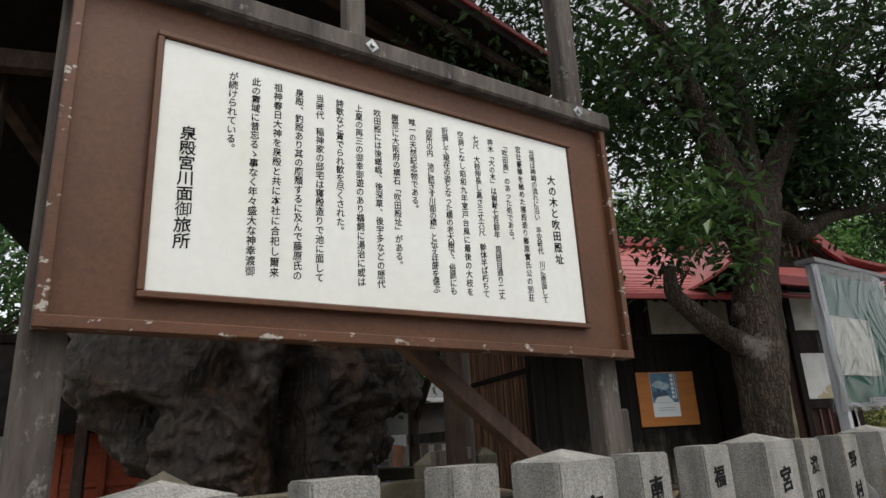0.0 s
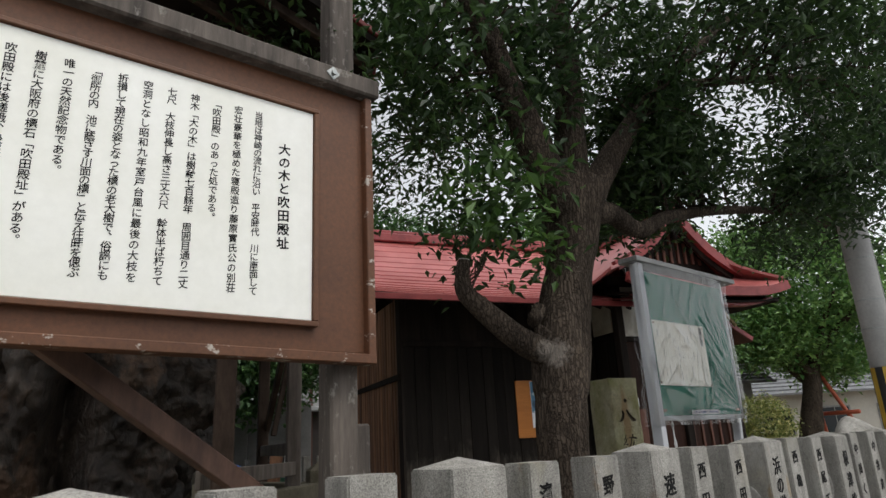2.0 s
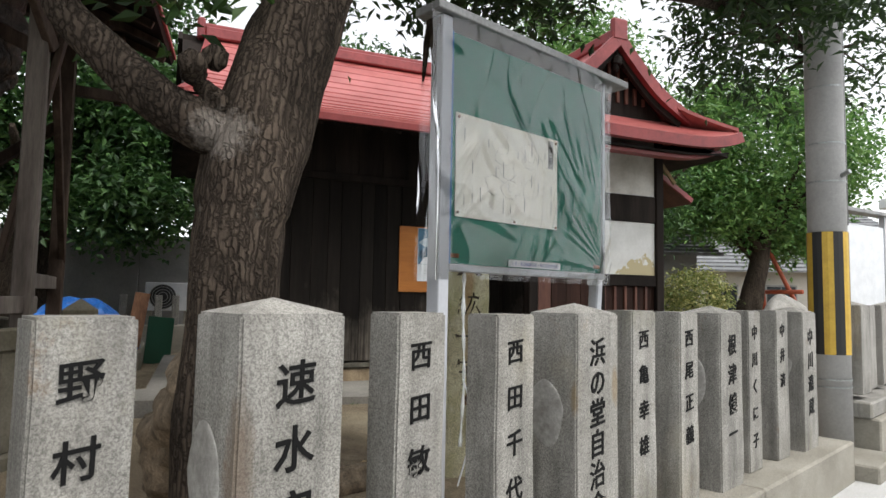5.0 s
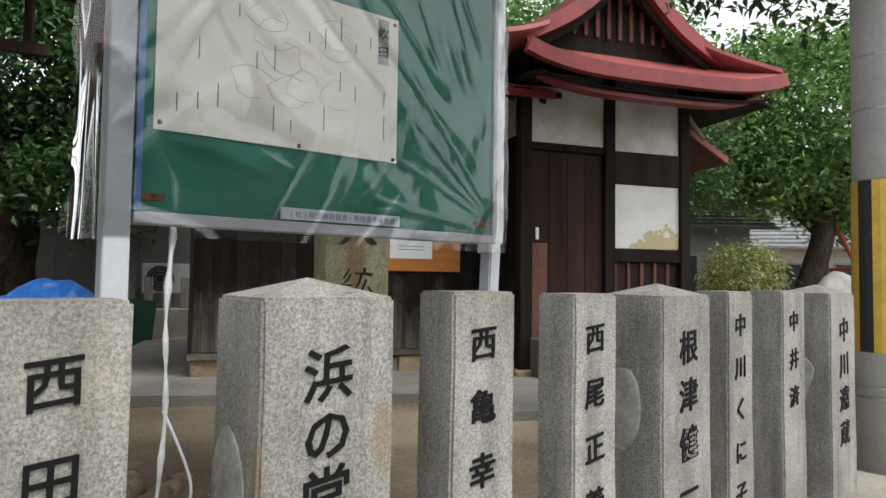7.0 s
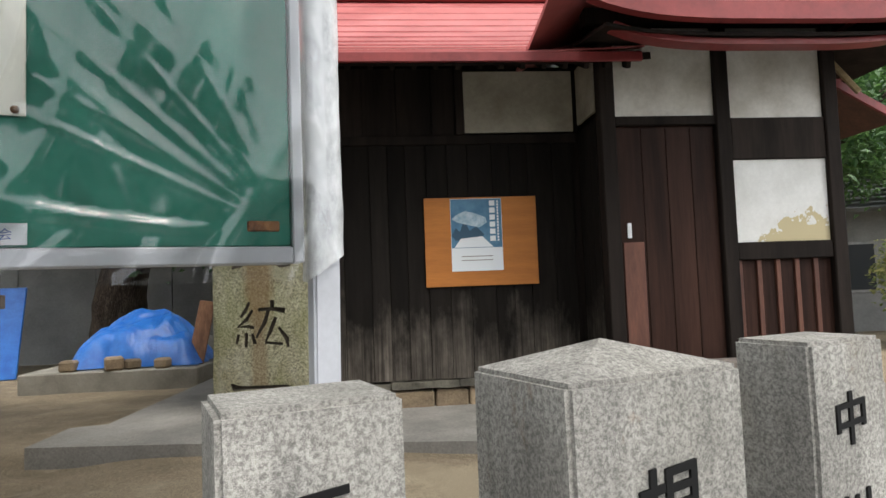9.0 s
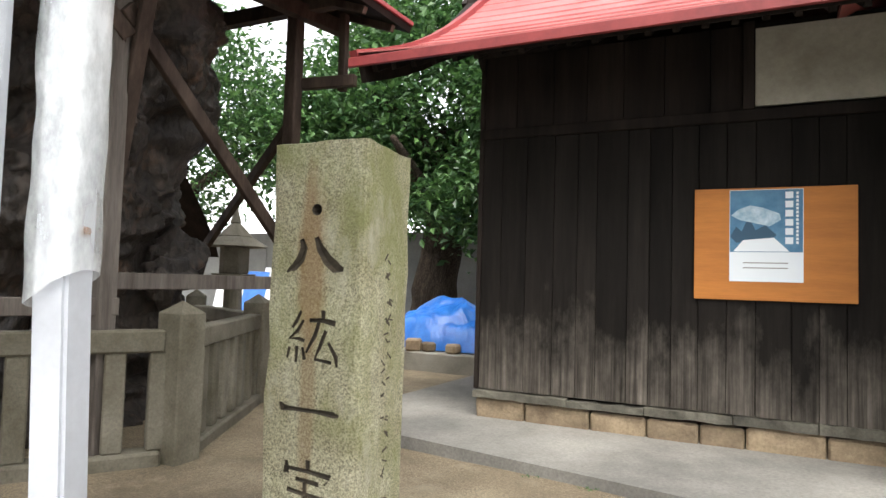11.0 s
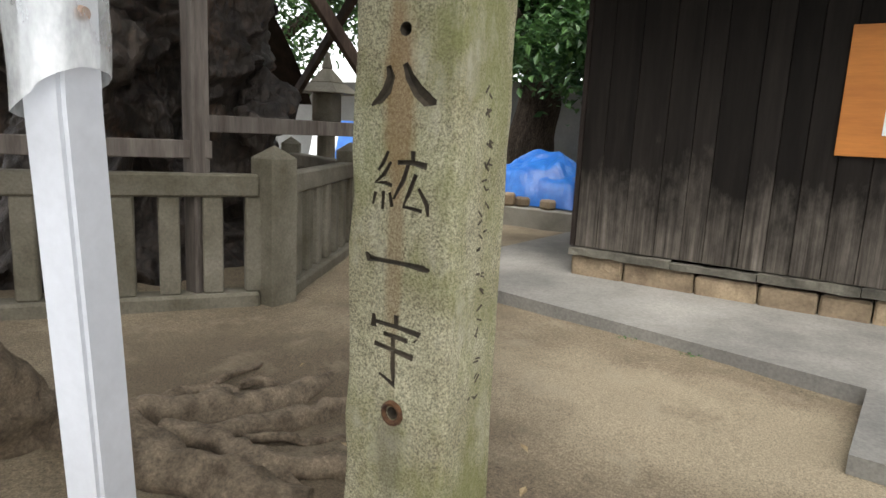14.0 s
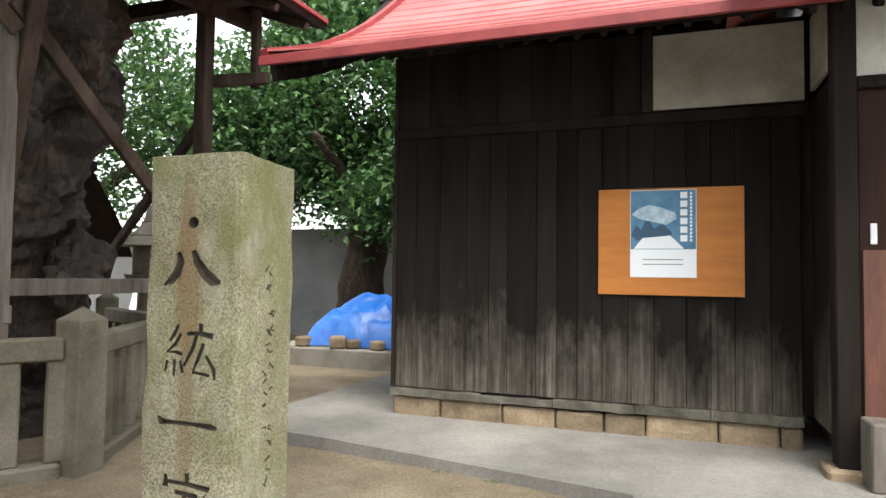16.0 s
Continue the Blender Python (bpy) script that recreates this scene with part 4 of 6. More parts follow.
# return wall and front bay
part("return_panel", boxed(8.72, 7.72, 2.98, 8.75, 8.26, 3.56), darker_plaster, hall)
for k in range(3):
    part("return_board", boxed(8.725, 7.73 + 0.18 * k, 0.43, 8.75, 7.73 + 0.18 * k + 0.176, 2.90, 0.003), board_wood, hall)
for x in (8.80, 9.925, 11.02):
    part("pillar", boxed(x - 0.075, 7.55, 0.24, x + 0.07, 7.7, 3.9, 0.012), dark_wood, hall)
part("pillar_base", boxed(8.66, 7.50, 0.05, 8.95, 7.8, 0.24, 0.02), sandstone, hall)
part("pillar_base", boxed(8.95, 7.56, 0.05, 11.1, 7.8, 0.24, 0.02), sandstone, hall)
part("lintel", boxed(8.875, 7.57, 2.80, 9.85, 7.66, 2.885, 0.006), dark_wood, hall)
part("plaster_panel", boxed(8.875, 7.60, 2.888, 9.85, 7.66, 3.74), plaster, hall, "grimy white plaster panel")
part("plaster_panel", boxed(9.998, 7.60, 2.862, 10.945, 7.66, 3.74), plaster, hall, "grimy white plaster panel")
part("plaster_panel", boxed(9.998, 7.60, 1.668, 10.945, 7.66, 2.455), flaking_plaster, hall, "white plaster panel flaking at its foot")
part("cross_beam", boxed(9.998, 7.57, 2.458, 10.945, 7.66, 2.858, 0.008), dark_wood, hall)
part("cross_beam", boxed(9.998, 7.57, 1.50, 10.945, 7.66, 1.665, 0.008), dark_wood, hall)
part("cross_beam", boxed(9.998, 7.57, 0.30, 10.945, 7.66, 0.42, 0.008), dark_wood, hall)
for k in range(5):
    x = 10.0 + 0.19 * k
    part("slat_post", boxed(x, 7.60, 0.42, x + 0.045, 7.66, 1.5, 0.004), red_brown, hall)
    part("slat_panel", boxed(x + 0.047, 7.625, 0.42, x + 0.188, 7.66, 1.5, 0.003), door_wood, hall)
part("head_beam", boxed(8.6, 7.50, 3.74, 11.2, 7.66, 3.9, 0.01), dark_wood, hall)
door = part("sliding_door", boxed(8.88, 7.625, 0.42, 9.85, 7.658, 2.80), door_wood, hall, "dark brown plank door, closed")
for k in range(4):
    part("door_plank", boxed(8.885 + 0.241 * k, 7.612, 0.46, 8.885 + 0.241 * (k + 1) - 0.006, 7.626, 2.78, 0.003), door_wood, door)
part("kick_board", boxed(8.90, 7.60, 0.45, 9.10, 7.612, 1.70, 0.003), red_brown, door, "reddish lower board")
part("door_pull", boxed(8.945, 7.596, 1.74, 8.985, 7.612, 1.88, 0.004), white_metal, door, "small pale metal pull")
part("door_step", boxed(8.86, 7.30, 0.17, 9.9, 7.56, 0.60, 0.012), grey_timber, hall, "grey wooden doorstep")


# roofs
def eave_slab(name, f, nu, nv, thick, mat, label=""):
    bm = sheet(bmesh.new(), nu, nv, f)
    r = bmesh.ops.extrude_face_region(bm, geom=bm.faces[:])
    for v in r["geom"]:
        if isinstance(v, bmesh.types.BMVert):
            v.co.z -= thick
    bmesh.ops.recalc_face_normals(bm, faces=bm.faces)
    return part(name, bm, mat, hall, label)


def wing_south(v):
    return 7.42 + 2.5 * v, 3.44 + 1.62 * v - 0.22 * math.sin(math.pi * v)


N = 14
for k in range(N):
    ya, za = wing_south(k / N)
    yb, zb = wing_south((k + 1.06) / N)
    eave_slab("roof_course", lambda u, v: Vector((4.18 + 0.42 * (ya + (yb - ya) * v - 7.42) / 2.5 + (4.95 - 0.25 * (ya - 7.42) / 2.5) * u, ya + (yb - ya) * v, za + 0.02 * (1 - v) + (zb - za) * v + 0.05 * (2 * u - 1) ** 4 * (1 - k / N))), 12, 1, 0.016, red_roof)
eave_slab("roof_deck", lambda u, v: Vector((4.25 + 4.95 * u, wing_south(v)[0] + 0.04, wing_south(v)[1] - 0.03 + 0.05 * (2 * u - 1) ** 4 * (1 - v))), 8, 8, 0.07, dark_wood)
eave_slab("north_slope", lambda u, v: Vector((4.25 + 4.95 * u, 12.4 - 2.5 * v, wing_south(v)[1])), 8, 8, 0.09, dark_wood)
part("eave_board", boxed(4.17, 7.405, 3.36, 9.1, 7.44, 3.45, 0.006), red_trim, hall)
slope = [wing_south(i / 8) for i in range(9)]
part("verge", sweep([(4.22 + 0.4 * i / 8, y, z + 0.03) for i, (y, z) in enumerate(slope)], 0.09, 0.09), red_trim, hall)
part("barge_board", sweep([(4.22, 19.84 - y, z - 0.02) for y, z in slope], 0.06, 0.22), dark_wood, hall)
part("barge_board", sweep([(4.30 + 0.3 * i / 8, y + 0.03, z - 0.12) for i, (y, z) in enumerate(slope)], 0.06, 0.20), dark_wood, hall)
part("ridge", boxed(4.55, 9.80, 5.03, 9.2, 10.05, 5.20, 0.02), red_trim, hall)
part("ridge_cap", boxed(4.50, 9.86, 5.20, 9.2, 9.99, 5.27, 0.02), red_trim, hall)
part("ridge_end", boxed(4.44, 9.78, 5.0, 4.55, 10.07, 5.32, 0.03), red_trim, hall)
for k in range(24):
    x = 4.4 + 0.2 * k
    b = bmesh.new()
    beam(b, (x, 7.50, 3.355), (x, 8.4, 3.80), 0.05, 0.07)
    part("rafter", b, dark_wood, hall)


def lift(u):
    return 0.17 * abs(2 * u - 1) ** 4


def main_south(u, v):
    x0, x1 = 8.40 + 3.36 * u, 8.95 + 1.95 * u
    w = v ** 0.85
    return Vector((x0 + (x1 - x0) * w, 6.72 + 0.80 * v, 3.58 + lift(u) * (1 - v) + 0.46 * v - 0.04 * math.sin(math.pi * v)))


def main_east(side):
    def f(u, v):
        mid = 9.925
        d = 1.81 * (1 - v) * side
        y0 = 6.72 + 0.5 * min(v / 0.5, 1.0) + (0.0 if v < 0.5 else 0.05)
        return Vector((mid + d, y0 + (12.6 - y0) * u, 3.56 + 0.26 * (1 - u) ** 6 * (1 - v) + 1.48 * v - 0.16 * math.sin(math.pi * v)))
    return f


eave_slab("front_roof", main_south, 24, 8, 0.05, red_roof)
eave_slab("side_roof", main_east(1), 14, 12, 0.05, red_roof)
eave_slab("side_roof", main_east(-1), 14, 12, 0.05, red_roof)
part("eave_trim", sweep([main_south(k / 24, 0) + Vector((0, -0.01, -0.07)) for k in range(25)], 0.10, 0.15), red_trim, hall)
part("eave_trim", sweep([main_east(1)(k / 14, 0) + Vector((0, 0.03, -0.07)) for k in range(15)], 0.10, 0.15), red_trim, hall)
part("lower_eave", sweep([(10.08 + (main_south(k / 20, 0).x - 10.08) * 0.86, 6.93, main_south(k / 20, 0).z * 0.9 + 0.10) for k in range(21)], 0.16, 0.05), red_trim, hall, "thin lower red eave strip")
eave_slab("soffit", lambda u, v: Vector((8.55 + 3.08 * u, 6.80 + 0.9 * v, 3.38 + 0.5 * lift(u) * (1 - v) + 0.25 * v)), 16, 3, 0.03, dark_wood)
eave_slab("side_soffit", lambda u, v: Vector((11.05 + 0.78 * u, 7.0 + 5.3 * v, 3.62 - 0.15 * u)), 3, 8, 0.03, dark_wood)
# gable of the front roof
b = bmesh.new()
vs = [b.verts.new(p) for p in ((8.85, 7.42, 3.93), (11.0, 7.42, 3.93), (9.925, 7.42, 4.92))]
b.faces.new(vs)
part("gable_panel", b, dark_wood, hall)
for side in (-1, 1):
    part("gable_verge", sweep(spline([(9.925 + side * 1.35, 7.20, 3.98), (9.925 + side * 0.68, 7.18, 4.36), (9.925, 7.16, 5.0)], 6), 0.10, 0.17), red_trim, hall)
    part("gable_board", sweep(spline([(9.925 + side * 1.2, 7.26, 3.92), (9.925 + side * 0.62, 7.25, 4.27), (9.925, 7.24, 4.86)], 6), 0.06, 0.12), dark_wood, hall)
for k in range(9):
    x = 9.3 + 0.155 * k
    h = 4.90 - 0.9 * abs(x - 9.925)
    if h > 4.25:
        part("gable_slat", boxed(x, 7.385, 4.16, x + 0.05, 7.418, h - 0.08, 0.003), red_brown, hall)
b = bmesh.new()
tube(b, spline([(9.925, 7.235, 4.80), (9.925, 7.20, 4.70), (9.90, 7.2, 4.60), (9.925, 7.215, 4.52)]), [0.05] * 5 + [0.075] * 6 + [0.05] * 5 + [0.03] * 3, 8, 0.2)
part("gable_pendant", b, dark_wood, hall)
part("main_ridge", boxed(9.83, 7.20, 4.98, 10.02, 12.4, 5.14, 0.02), red_trim, hall)
part("ridge_end", boxed(9.79, 7.10, 4.95, 10.06, 7.2, 5.28, 0.03), red_trim, hall)
# small lean-to at the side
eave_slab("lean_to_roof", lambda u, v: Vector((11.08 + 0.75 * u, 7.75 + 1.6 * v, 3.30 - 0.42 * u)), 3, 4, 0.04, red_brown)
part("lean_to_trim", boxed(-0.43, -0.02, -0.03, 0.43, 0.02, 0.05, 0.004, pose(11.455, 7.74, 3.09, 0, 29.2, 0)), red_trim, hall)
b = bmesh.new()
beam(b, (11.1, 7.7, 3.5), (11.35, 7.6, 3.1), 0.05, 0.05)
part("bracket", b, straw, hall, "twisted straw rope tied to the bracket")

# ---- poster ----
poster_board = tagged(part("poster_board", boxed(7.065, 8.318, 1.35, 8.215, 8.338, 2.25, 0.002), orange_ply), "orange plywood board fixed to the dark wall", "board")
poster = thing("poster", pose(7.33, 8.316, 1.50), "blue and white snowy farmhouse poster on the orange board", "poster")
part("sheet", boxed(0, -0.003, 0, 0.525, 0, 0.735), white_print, poster)
part("sky_field", boxed(0.004, -0.0042, 0.235, 0.521, -0.0032, 0.731), blue_print, poster)
def outline(pts, depth=-0.0055):
    bm = bmesh.new()
    bm.faces.new([bm.verts.new((x, depth, z)) for x, z in pts])
    return bm
pale_print = two_scale("pale_blue_print", (0.22, 0.36, 0.46), (0.55, 0.64, 0.68), 14.0, 50.0, 0.5, 0.0, 0.001, fine_mix=0.2)
part("hill", outline([(0.01, 0.53), (0.07, 0.58), (0.15, 0.61), (0.24, 0.59), (0.36, 0.54), (0.37, 0.49), (0.29, 0.44), (0.17, 0.47), (0.08, 0.49)]), pale_print, poster)
part("roof", outline([(0.03, 0.24), (0.10, 0.33), (0.32, 0.35), (0.43, 0.24)], -0.0057), white_print, poster)
part("treeline", outline([(0.004, 0.36), (0.05, 0.44), (0.09, 0.40), (0.14, 0.52), (0.19, 0.41), (0.26, 0.45), (0.34, 0.37), (0.30, 0.33), (0.05, 0.31)], -0.0050), deep_blue_print, poster)
for k in range(6):
    part("title_bar", boxed(0.40, -0.0062, 0.66 - 0.072 * k, 0.455, -0.0052, 0.712 - 0.072 * k, 0), white_print, poster)
for k in range(14):
    part("caption_bar", boxed(0.475, -0.0062, 0.69 - 0.03 * k, 0.492, -0.0052, 0.71 - 0.03 * k, 0), white_print, poster)
for k in range(2):
    part("text_bar", boxed(0.10, -0.0045, 0.145 - 0.04 * k, 0.42, -0.0035, 0.153 - 0.04 * k), faded_ink, poster)

# ---- street tree ----
tree = thing("camphor_tree", pose(0, 0, 0), "leafy evergreen tree with rough grey-brown bark behind the fence", "tree")
b = bmesh.new()
line = spline([(4.36, 2.58, -0.15), (4.36, 2.58, 0.35), (4.37, 2.58, 1.2), (4.43, 2.61, 1.8), (4.60, 2.68, 2.4), (4.72, 2.73, 2.8), (4.80, 2.77, 3.2)], 10)
rad = []
for p in line:
    z = p.z
    r = 0.165 + 0.20 * math.exp(-max(z, 0) / 0.22)
    if z > 1.6:
        r = 0.168 + 0.03 * (1 - abs(z - 1.9) / 0.6 if abs(z - 1.9) < 0.6 else 0)
    if z > 2.6:
        r = 0.172 + 0.07 * min((z - 2.6) / 0.5, 1)
    rad.append(r)
tube(b, line, rad, 48, 0.10)
smooth(b)
part("trunk", b, bark, tree)


def limb(pts, r0, r1, sides=10, steps=6, knobs=0.1):
    ln = spline(pts, steps)
    n = len(ln) - 1
    bm = tube(bmesh.new(), ln, [r0 + (r1 - r0) * (i / n) ** 0.8 for i in range(n + 1)], sides, knobs)
    smooth(bm)
    return part("limb", bm, bark, tree)


BOUGHS = [
    ([(4.40, 2.58, 1.84), (4.108, 2.563, 1.96), (3.912, 2.60, 2.13), (3.77, 2.614, 2.27), (3.755, 2.614, 2.38), (3.77, 2.614, 2.49)], 0.105, 0.043),
    ([(4.66, 2.70, 2.95), (4.42, 2.58, 3.3), (4.15, 2.48, 3.8), (3.92, 2.45, 4.4), (3.6, 2.6, 5.4), (3.3, 2.8, 6.4)], 0.16, 0.05),
    ([(4.78, 2.77, 3.0), (4.85, 2.80, 3.6), (4.95, 2.85, 4.4), (5.0, 3.0, 5.5), (5.2, 3.2, 7.0)], 0.17, 0.05),
    ([(4.88, 2.80, 3.0), (5.25, 2.95, 3.45), (5.8, 3.1, 4.1), (6.6, 3.3, 4.9), (7.6, 3.4, 5.8)], 0.15, 0.04),
    ([(4.92, 2.84, 2.98), (5.25, 2.95, 3.08), (5.58, 3.02, 2.98), (6.1, 3.2, 3.2), (7.0, 3.5, 3.45), (8.2, 3.7, 3.6), (9.4, 3.9, 3.5)], 0.11, 0.025),
    ([(5.0, 3.0, 4.8), (4.9, 3.8, 5.3), (4.8, 4.8, 5.4), (4.7, 5.6, 5.0)], 0.08, 0.02),
    ([(6.3, 3.25, 4.6), (7.2, 3.0, 4.7), (8.4, 2.9, 4.8), (9.6, 3.1, 4.6)], 0.06, 0.02),
    ([(4.2, 2.5, 3.7), (3.7, 2.1, 4.1), (3.1, 1.9, 4.3)], 0.05, 0.015),
]
for pts, r0, r1 in BOUGHS:
    limb(pts, r0, r1, 14 if r0 > 0.1 else 9)
b = bmesh.new()
bmesh.ops.create_cone(b, cap_ends=True, segments=14, radius1=0.040, radius2=0.037, depth=0.012, matrix=pose(3.771, 2.614, 2.497, 6, 4, 0))
part("cut_end", b, mortar, tree, "pale sawn end of the cut limb")
for k in range(5):
    b = bmesh.new()
    tube(b, spline([(3.79, 2.60, 2.26 + 0.03 * k), (3.83 + 0.012 * k, 2.59 - 0.01 * k, 2.36 + 0.02 * k), (3.835 + 0.02 * k, 2.58, 2.47 + 0.02 * k)], 4), [0.006] * 9, 5)
    part("shoot", b, bark, tree)
for k in range(7):
    a = k * 0.9
    b = bmesh.new()
    bmesh.ops.create_icosphere(b, subdivisions=2, radius=0.042 + 0.016 * math.sin(k * 2.2), matrix=pose(4.24 + 0.05 * math.cos(a), 2.52 + 0.05 * math.sin(a * 1.3), 1.98 + 0.03 * k))
    for v in b.verts:
        v.co += 0.02 * noise.noise(v.co * 22) * Vector((1, 1, 1))
    smooth(b)
    part("burl", b, bark, tree)
ROOTS = [
    ([(4.36, 2.72, 0.95), (4.38, 3.20, 0.76), (4.37, 3.60, 0.50), (4.40, 3.92, 0.18), (4.46, 4.2, -0.04), (4.62, 4.42, -0.12)], 0.28, 0.13),
    ([(4.50, 4.20, 0.03), (4.76, 4.40, 0.03), (4.92, 4.65, 0.02), (5.01, 4.92, 0.02), (5.00, 5.2, 0.01), (4.99, 5.6, -0.05)], 0.13, 0.06),
    ([(4.55, 4.28, 0.02), (4.66, 4.45, 0.0), (4.62, 4.66, 0.02), (4.66, 4.83, 0.03), (4.82, 4.90, 0.02), (4.97, 4.96, 0.0)], 0.045, 0.025),
    ([(4.66, 4.80, 0.02), (4.60, 4.98, 0.02), (4.58, 5.12, 0.015), (4.48, 5.40, 0.0)], 0.028, 0.008),
    ([(4.72, 4.97, 0.0), (4.78, 5.04, 0.03), (4.88, 5.09, 0.02), (5.0, 5.12, -0.01)], 0.026, 0.02),
    ([(4.98, 4.35, 0.02), (5.12, 4.55, 0.02), (5.22, 4.78, 0.025), (5.27, 5.0, 0.02), (5.32, 5.3, -0.03)], 0.075, 0.05),
    ([(4.55, 4.20, 0.03), (4.98, 4.24, 0.02), (5.28, 4.26, 0.02), (5.50, 4.34, 0.02), (5.75, 4.42, -0.02)], 0.15, 0.085),
    ([(4.95, 4.38, 0.02), (5.10, 4.47, 0.03), (5.30, 4.50, 0.03), (5.48, 4.50, 0.02), (5.72, 4.44, -0.03)], 0.055, 0.06),
    ([(5.38, 4.46, 0.0), (5.55, 4.55, 0.02), (5.75, 4.70, 0.01), (5.95, 4.75, -0.03)], 0.06, 0.045),
    ([(5.18, 4.60, 0.01), (5.24, 4.62, 0.03), (5.42, 4.78, 0.01), (5.5, 4.95, -0.02)], 0.03, 0.02),
]
for pts, r0, r1 in ROOTS:
    ln = spline(pts, 12)
    n = len(ln) - 1
    mass = 2.72 == pts[0][1]
    ln = [p + Vector((0, 0, 0.0 if mass else 0.035 * (1 - i / n))) + Vector((noise.noise(p * 7), noise.noise(p * 7 + Vector((9, 0, 0))), 0.4 * noise.noise(p * 6))) * (0.0 if mass else 0.035) for i, p in enumerate(ln)]
    if mass:
        rad = [0.17 + 0.10 * math.sin(math.pi * min(i / n / 0.75, 1.0)) ** 1.5 - 0.04 * max(i / n - 0.6, 0) / 0.4 for i in range(n + 1)]
    else:
        rad = [(r0 + (r1 - r0) * (i / n) ** 0.7) * (1 + 0.22 * noise.noise(p * 9)) for i, p in enumerate(ln)]
    b = tube(bmesh.new(), ln, rad, 40 if mass else 18, 0.30)
    for v in b.verts:
        v.co += Vector((0.5, 0.5, 1)) * ((0.03 if mass else 0.016) * noise.noise(v.co * 15) + 0.008 * noise.noise(v.co * 40))
    smooth(b)
    part("root", b, root_bark, tree)


def leaves(centres, per, spread, size, rng, width=0.42, droop=0.35):
    """Many small folded leaves round the centres: vertices and faces."""
    c = np.repeat(np.asarray(centres, float), per, axis=0)
    n = len(c)
    base = c + rng.normal(0, 1, (n, 3)) * spread * np.array([1, 1, 0.75])
    d = rng.normal(0, 1, (n, 3))
    d[:, 2] = d[:, 2] * 0.5 - droop
    d /= np.linalg.norm(d, axis=1)[:, None]
    up = np.tile(np.array([0.0, 0.0, 1.0]), (n, 1)) + rng.normal(0, 0.45, (n, 3))
    side = np.cross(d, up)
    side /= np.linalg.norm(side, axis=1)[:, None] + 1e-9
    nor = np.cross(side, d)
    ln = size * rng.uniform(0.65, 1.25, (n, 1))
    w = ln * width * 0.5
    tip = base + d * ln - nor * ln * 0.12
    mid = base + d * ln * 0.45
    left = mid - side * w + nor * w * 0.35
    right = mid + side * w + nor * w * 0.35
    v = np.stack([base, left, tip, right], 1).reshape(-1, 3)
    i = np.arange(n) * 4
    f = np.concatenate([np.stack([i, i + 1, i + 2], 1), np.stack([i, i + 2, i + 3], 1)])
    return v, f


def leaf_mesh(name, v, f, mat, parent):
    me = bpy.data.meshes.new(name)
    me.from_pydata(v.tolist(), [], f.tolist())
    me.materials.append(mat)
    ob = new(name, me)
    ob.parent = parent
    ob["kind"] = "stuff"
    return ob


def crown(blobs, rng, gap=0.0, scale=0.9):
    """Twig ends spread through ellipsoids, with gaps where a slow noise is low."""
    out = []
    for (cx, cy, cz, rx, ry, rz, n) in blobs:
        k = 0
        while k < n:
            p = rng.normal(0, 1, 3)
            p = p / np.linalg.norm(p) * rng.uniform(0.35, 1.0) ** 0.5
            q = Vector((cx + p[0] * rx, cy + p[1] * ry, cz + p[2] * rz))
            k += 1
            if noise.noise(q * scale) + 0.5 * noise.noise(q * scale * 2.7) > gap:
                out.append(q)
    return np.array([tuple(q) for q in out])


rng = np.random.default_rng(7)
CROWN = [(5.2, 3.2, 5.7, 2.6, 2.2, 1.7, 1500), (7.9, 3.7, 4.9, 2.3, 1.8, 1.2, 1300), (9.4, 4.0, 4.0, 1.3, 1.2, 0.9, 520), (3.95, 2.5, 4.1, 0.75, 0.8, 0.9, 380), (3.4, 3.4, 5.5, 1.7, 1.6, 1.3, 750), (4.6, 5.2, 4.25, 1.3, 1.2, 0.75, 420), (6.4, 3.2, 4.0, 1.3, 0.9, 0.55, 330), (6.2, 2.2, 5.4, 1.8, 1.2, 1.0, 500), (11.2, 4.2, 5.0, 1.6, 1.5, 1.3, 420), (8.0, 2.9, 3.75, 0.9, 0.7, 0.5, 280), (7.2, 3.0, 4.3, 1.3, 0.9, 0.6, 320), (4.05, 2.75, 2.95, 0.4, 0.3, 0.4, 75), (5.6, 3.6, 4.0, 1.0, 0.7, 0.5, 220), (6.2, 4.0, 3.6, 0.9, 0.7, 0.35, 150), (7.2, 2.0, 4.6, 1.3, 0.9, 0.6, 230), (5.0, 2.3, 4.7, 1.2, 0.8, 0.5, 110), (8.3, 2.6, 4.9, 1.3, 0.9, 0.7, 300)]
cs = crown(CROWN, rng, 0.105)
v, f = leaves(cs, 17, 0.17, 0.105, rng)
leaf_mesh("foliage", v, f, leaf_dark, tree)
cs = crown([(3.85, 2.42, 2.8, 0.28, 0.25, 0.2, 10), (4.05, 2.42, 3.05, 0.35, 0.3, 0.25, 14), (4.25, 2.5, 2.55, 0.2, 0.15, 0.2, 7), (3.55, 2.0, 2.75, 0.12, 0.12, 0.1, 2)], rng, -2)
v, f = leaves(cs, 14, 0.12, 0.12, rng)
leaf_mesh("sprig_growth", v, f, leaf_pale, tree)
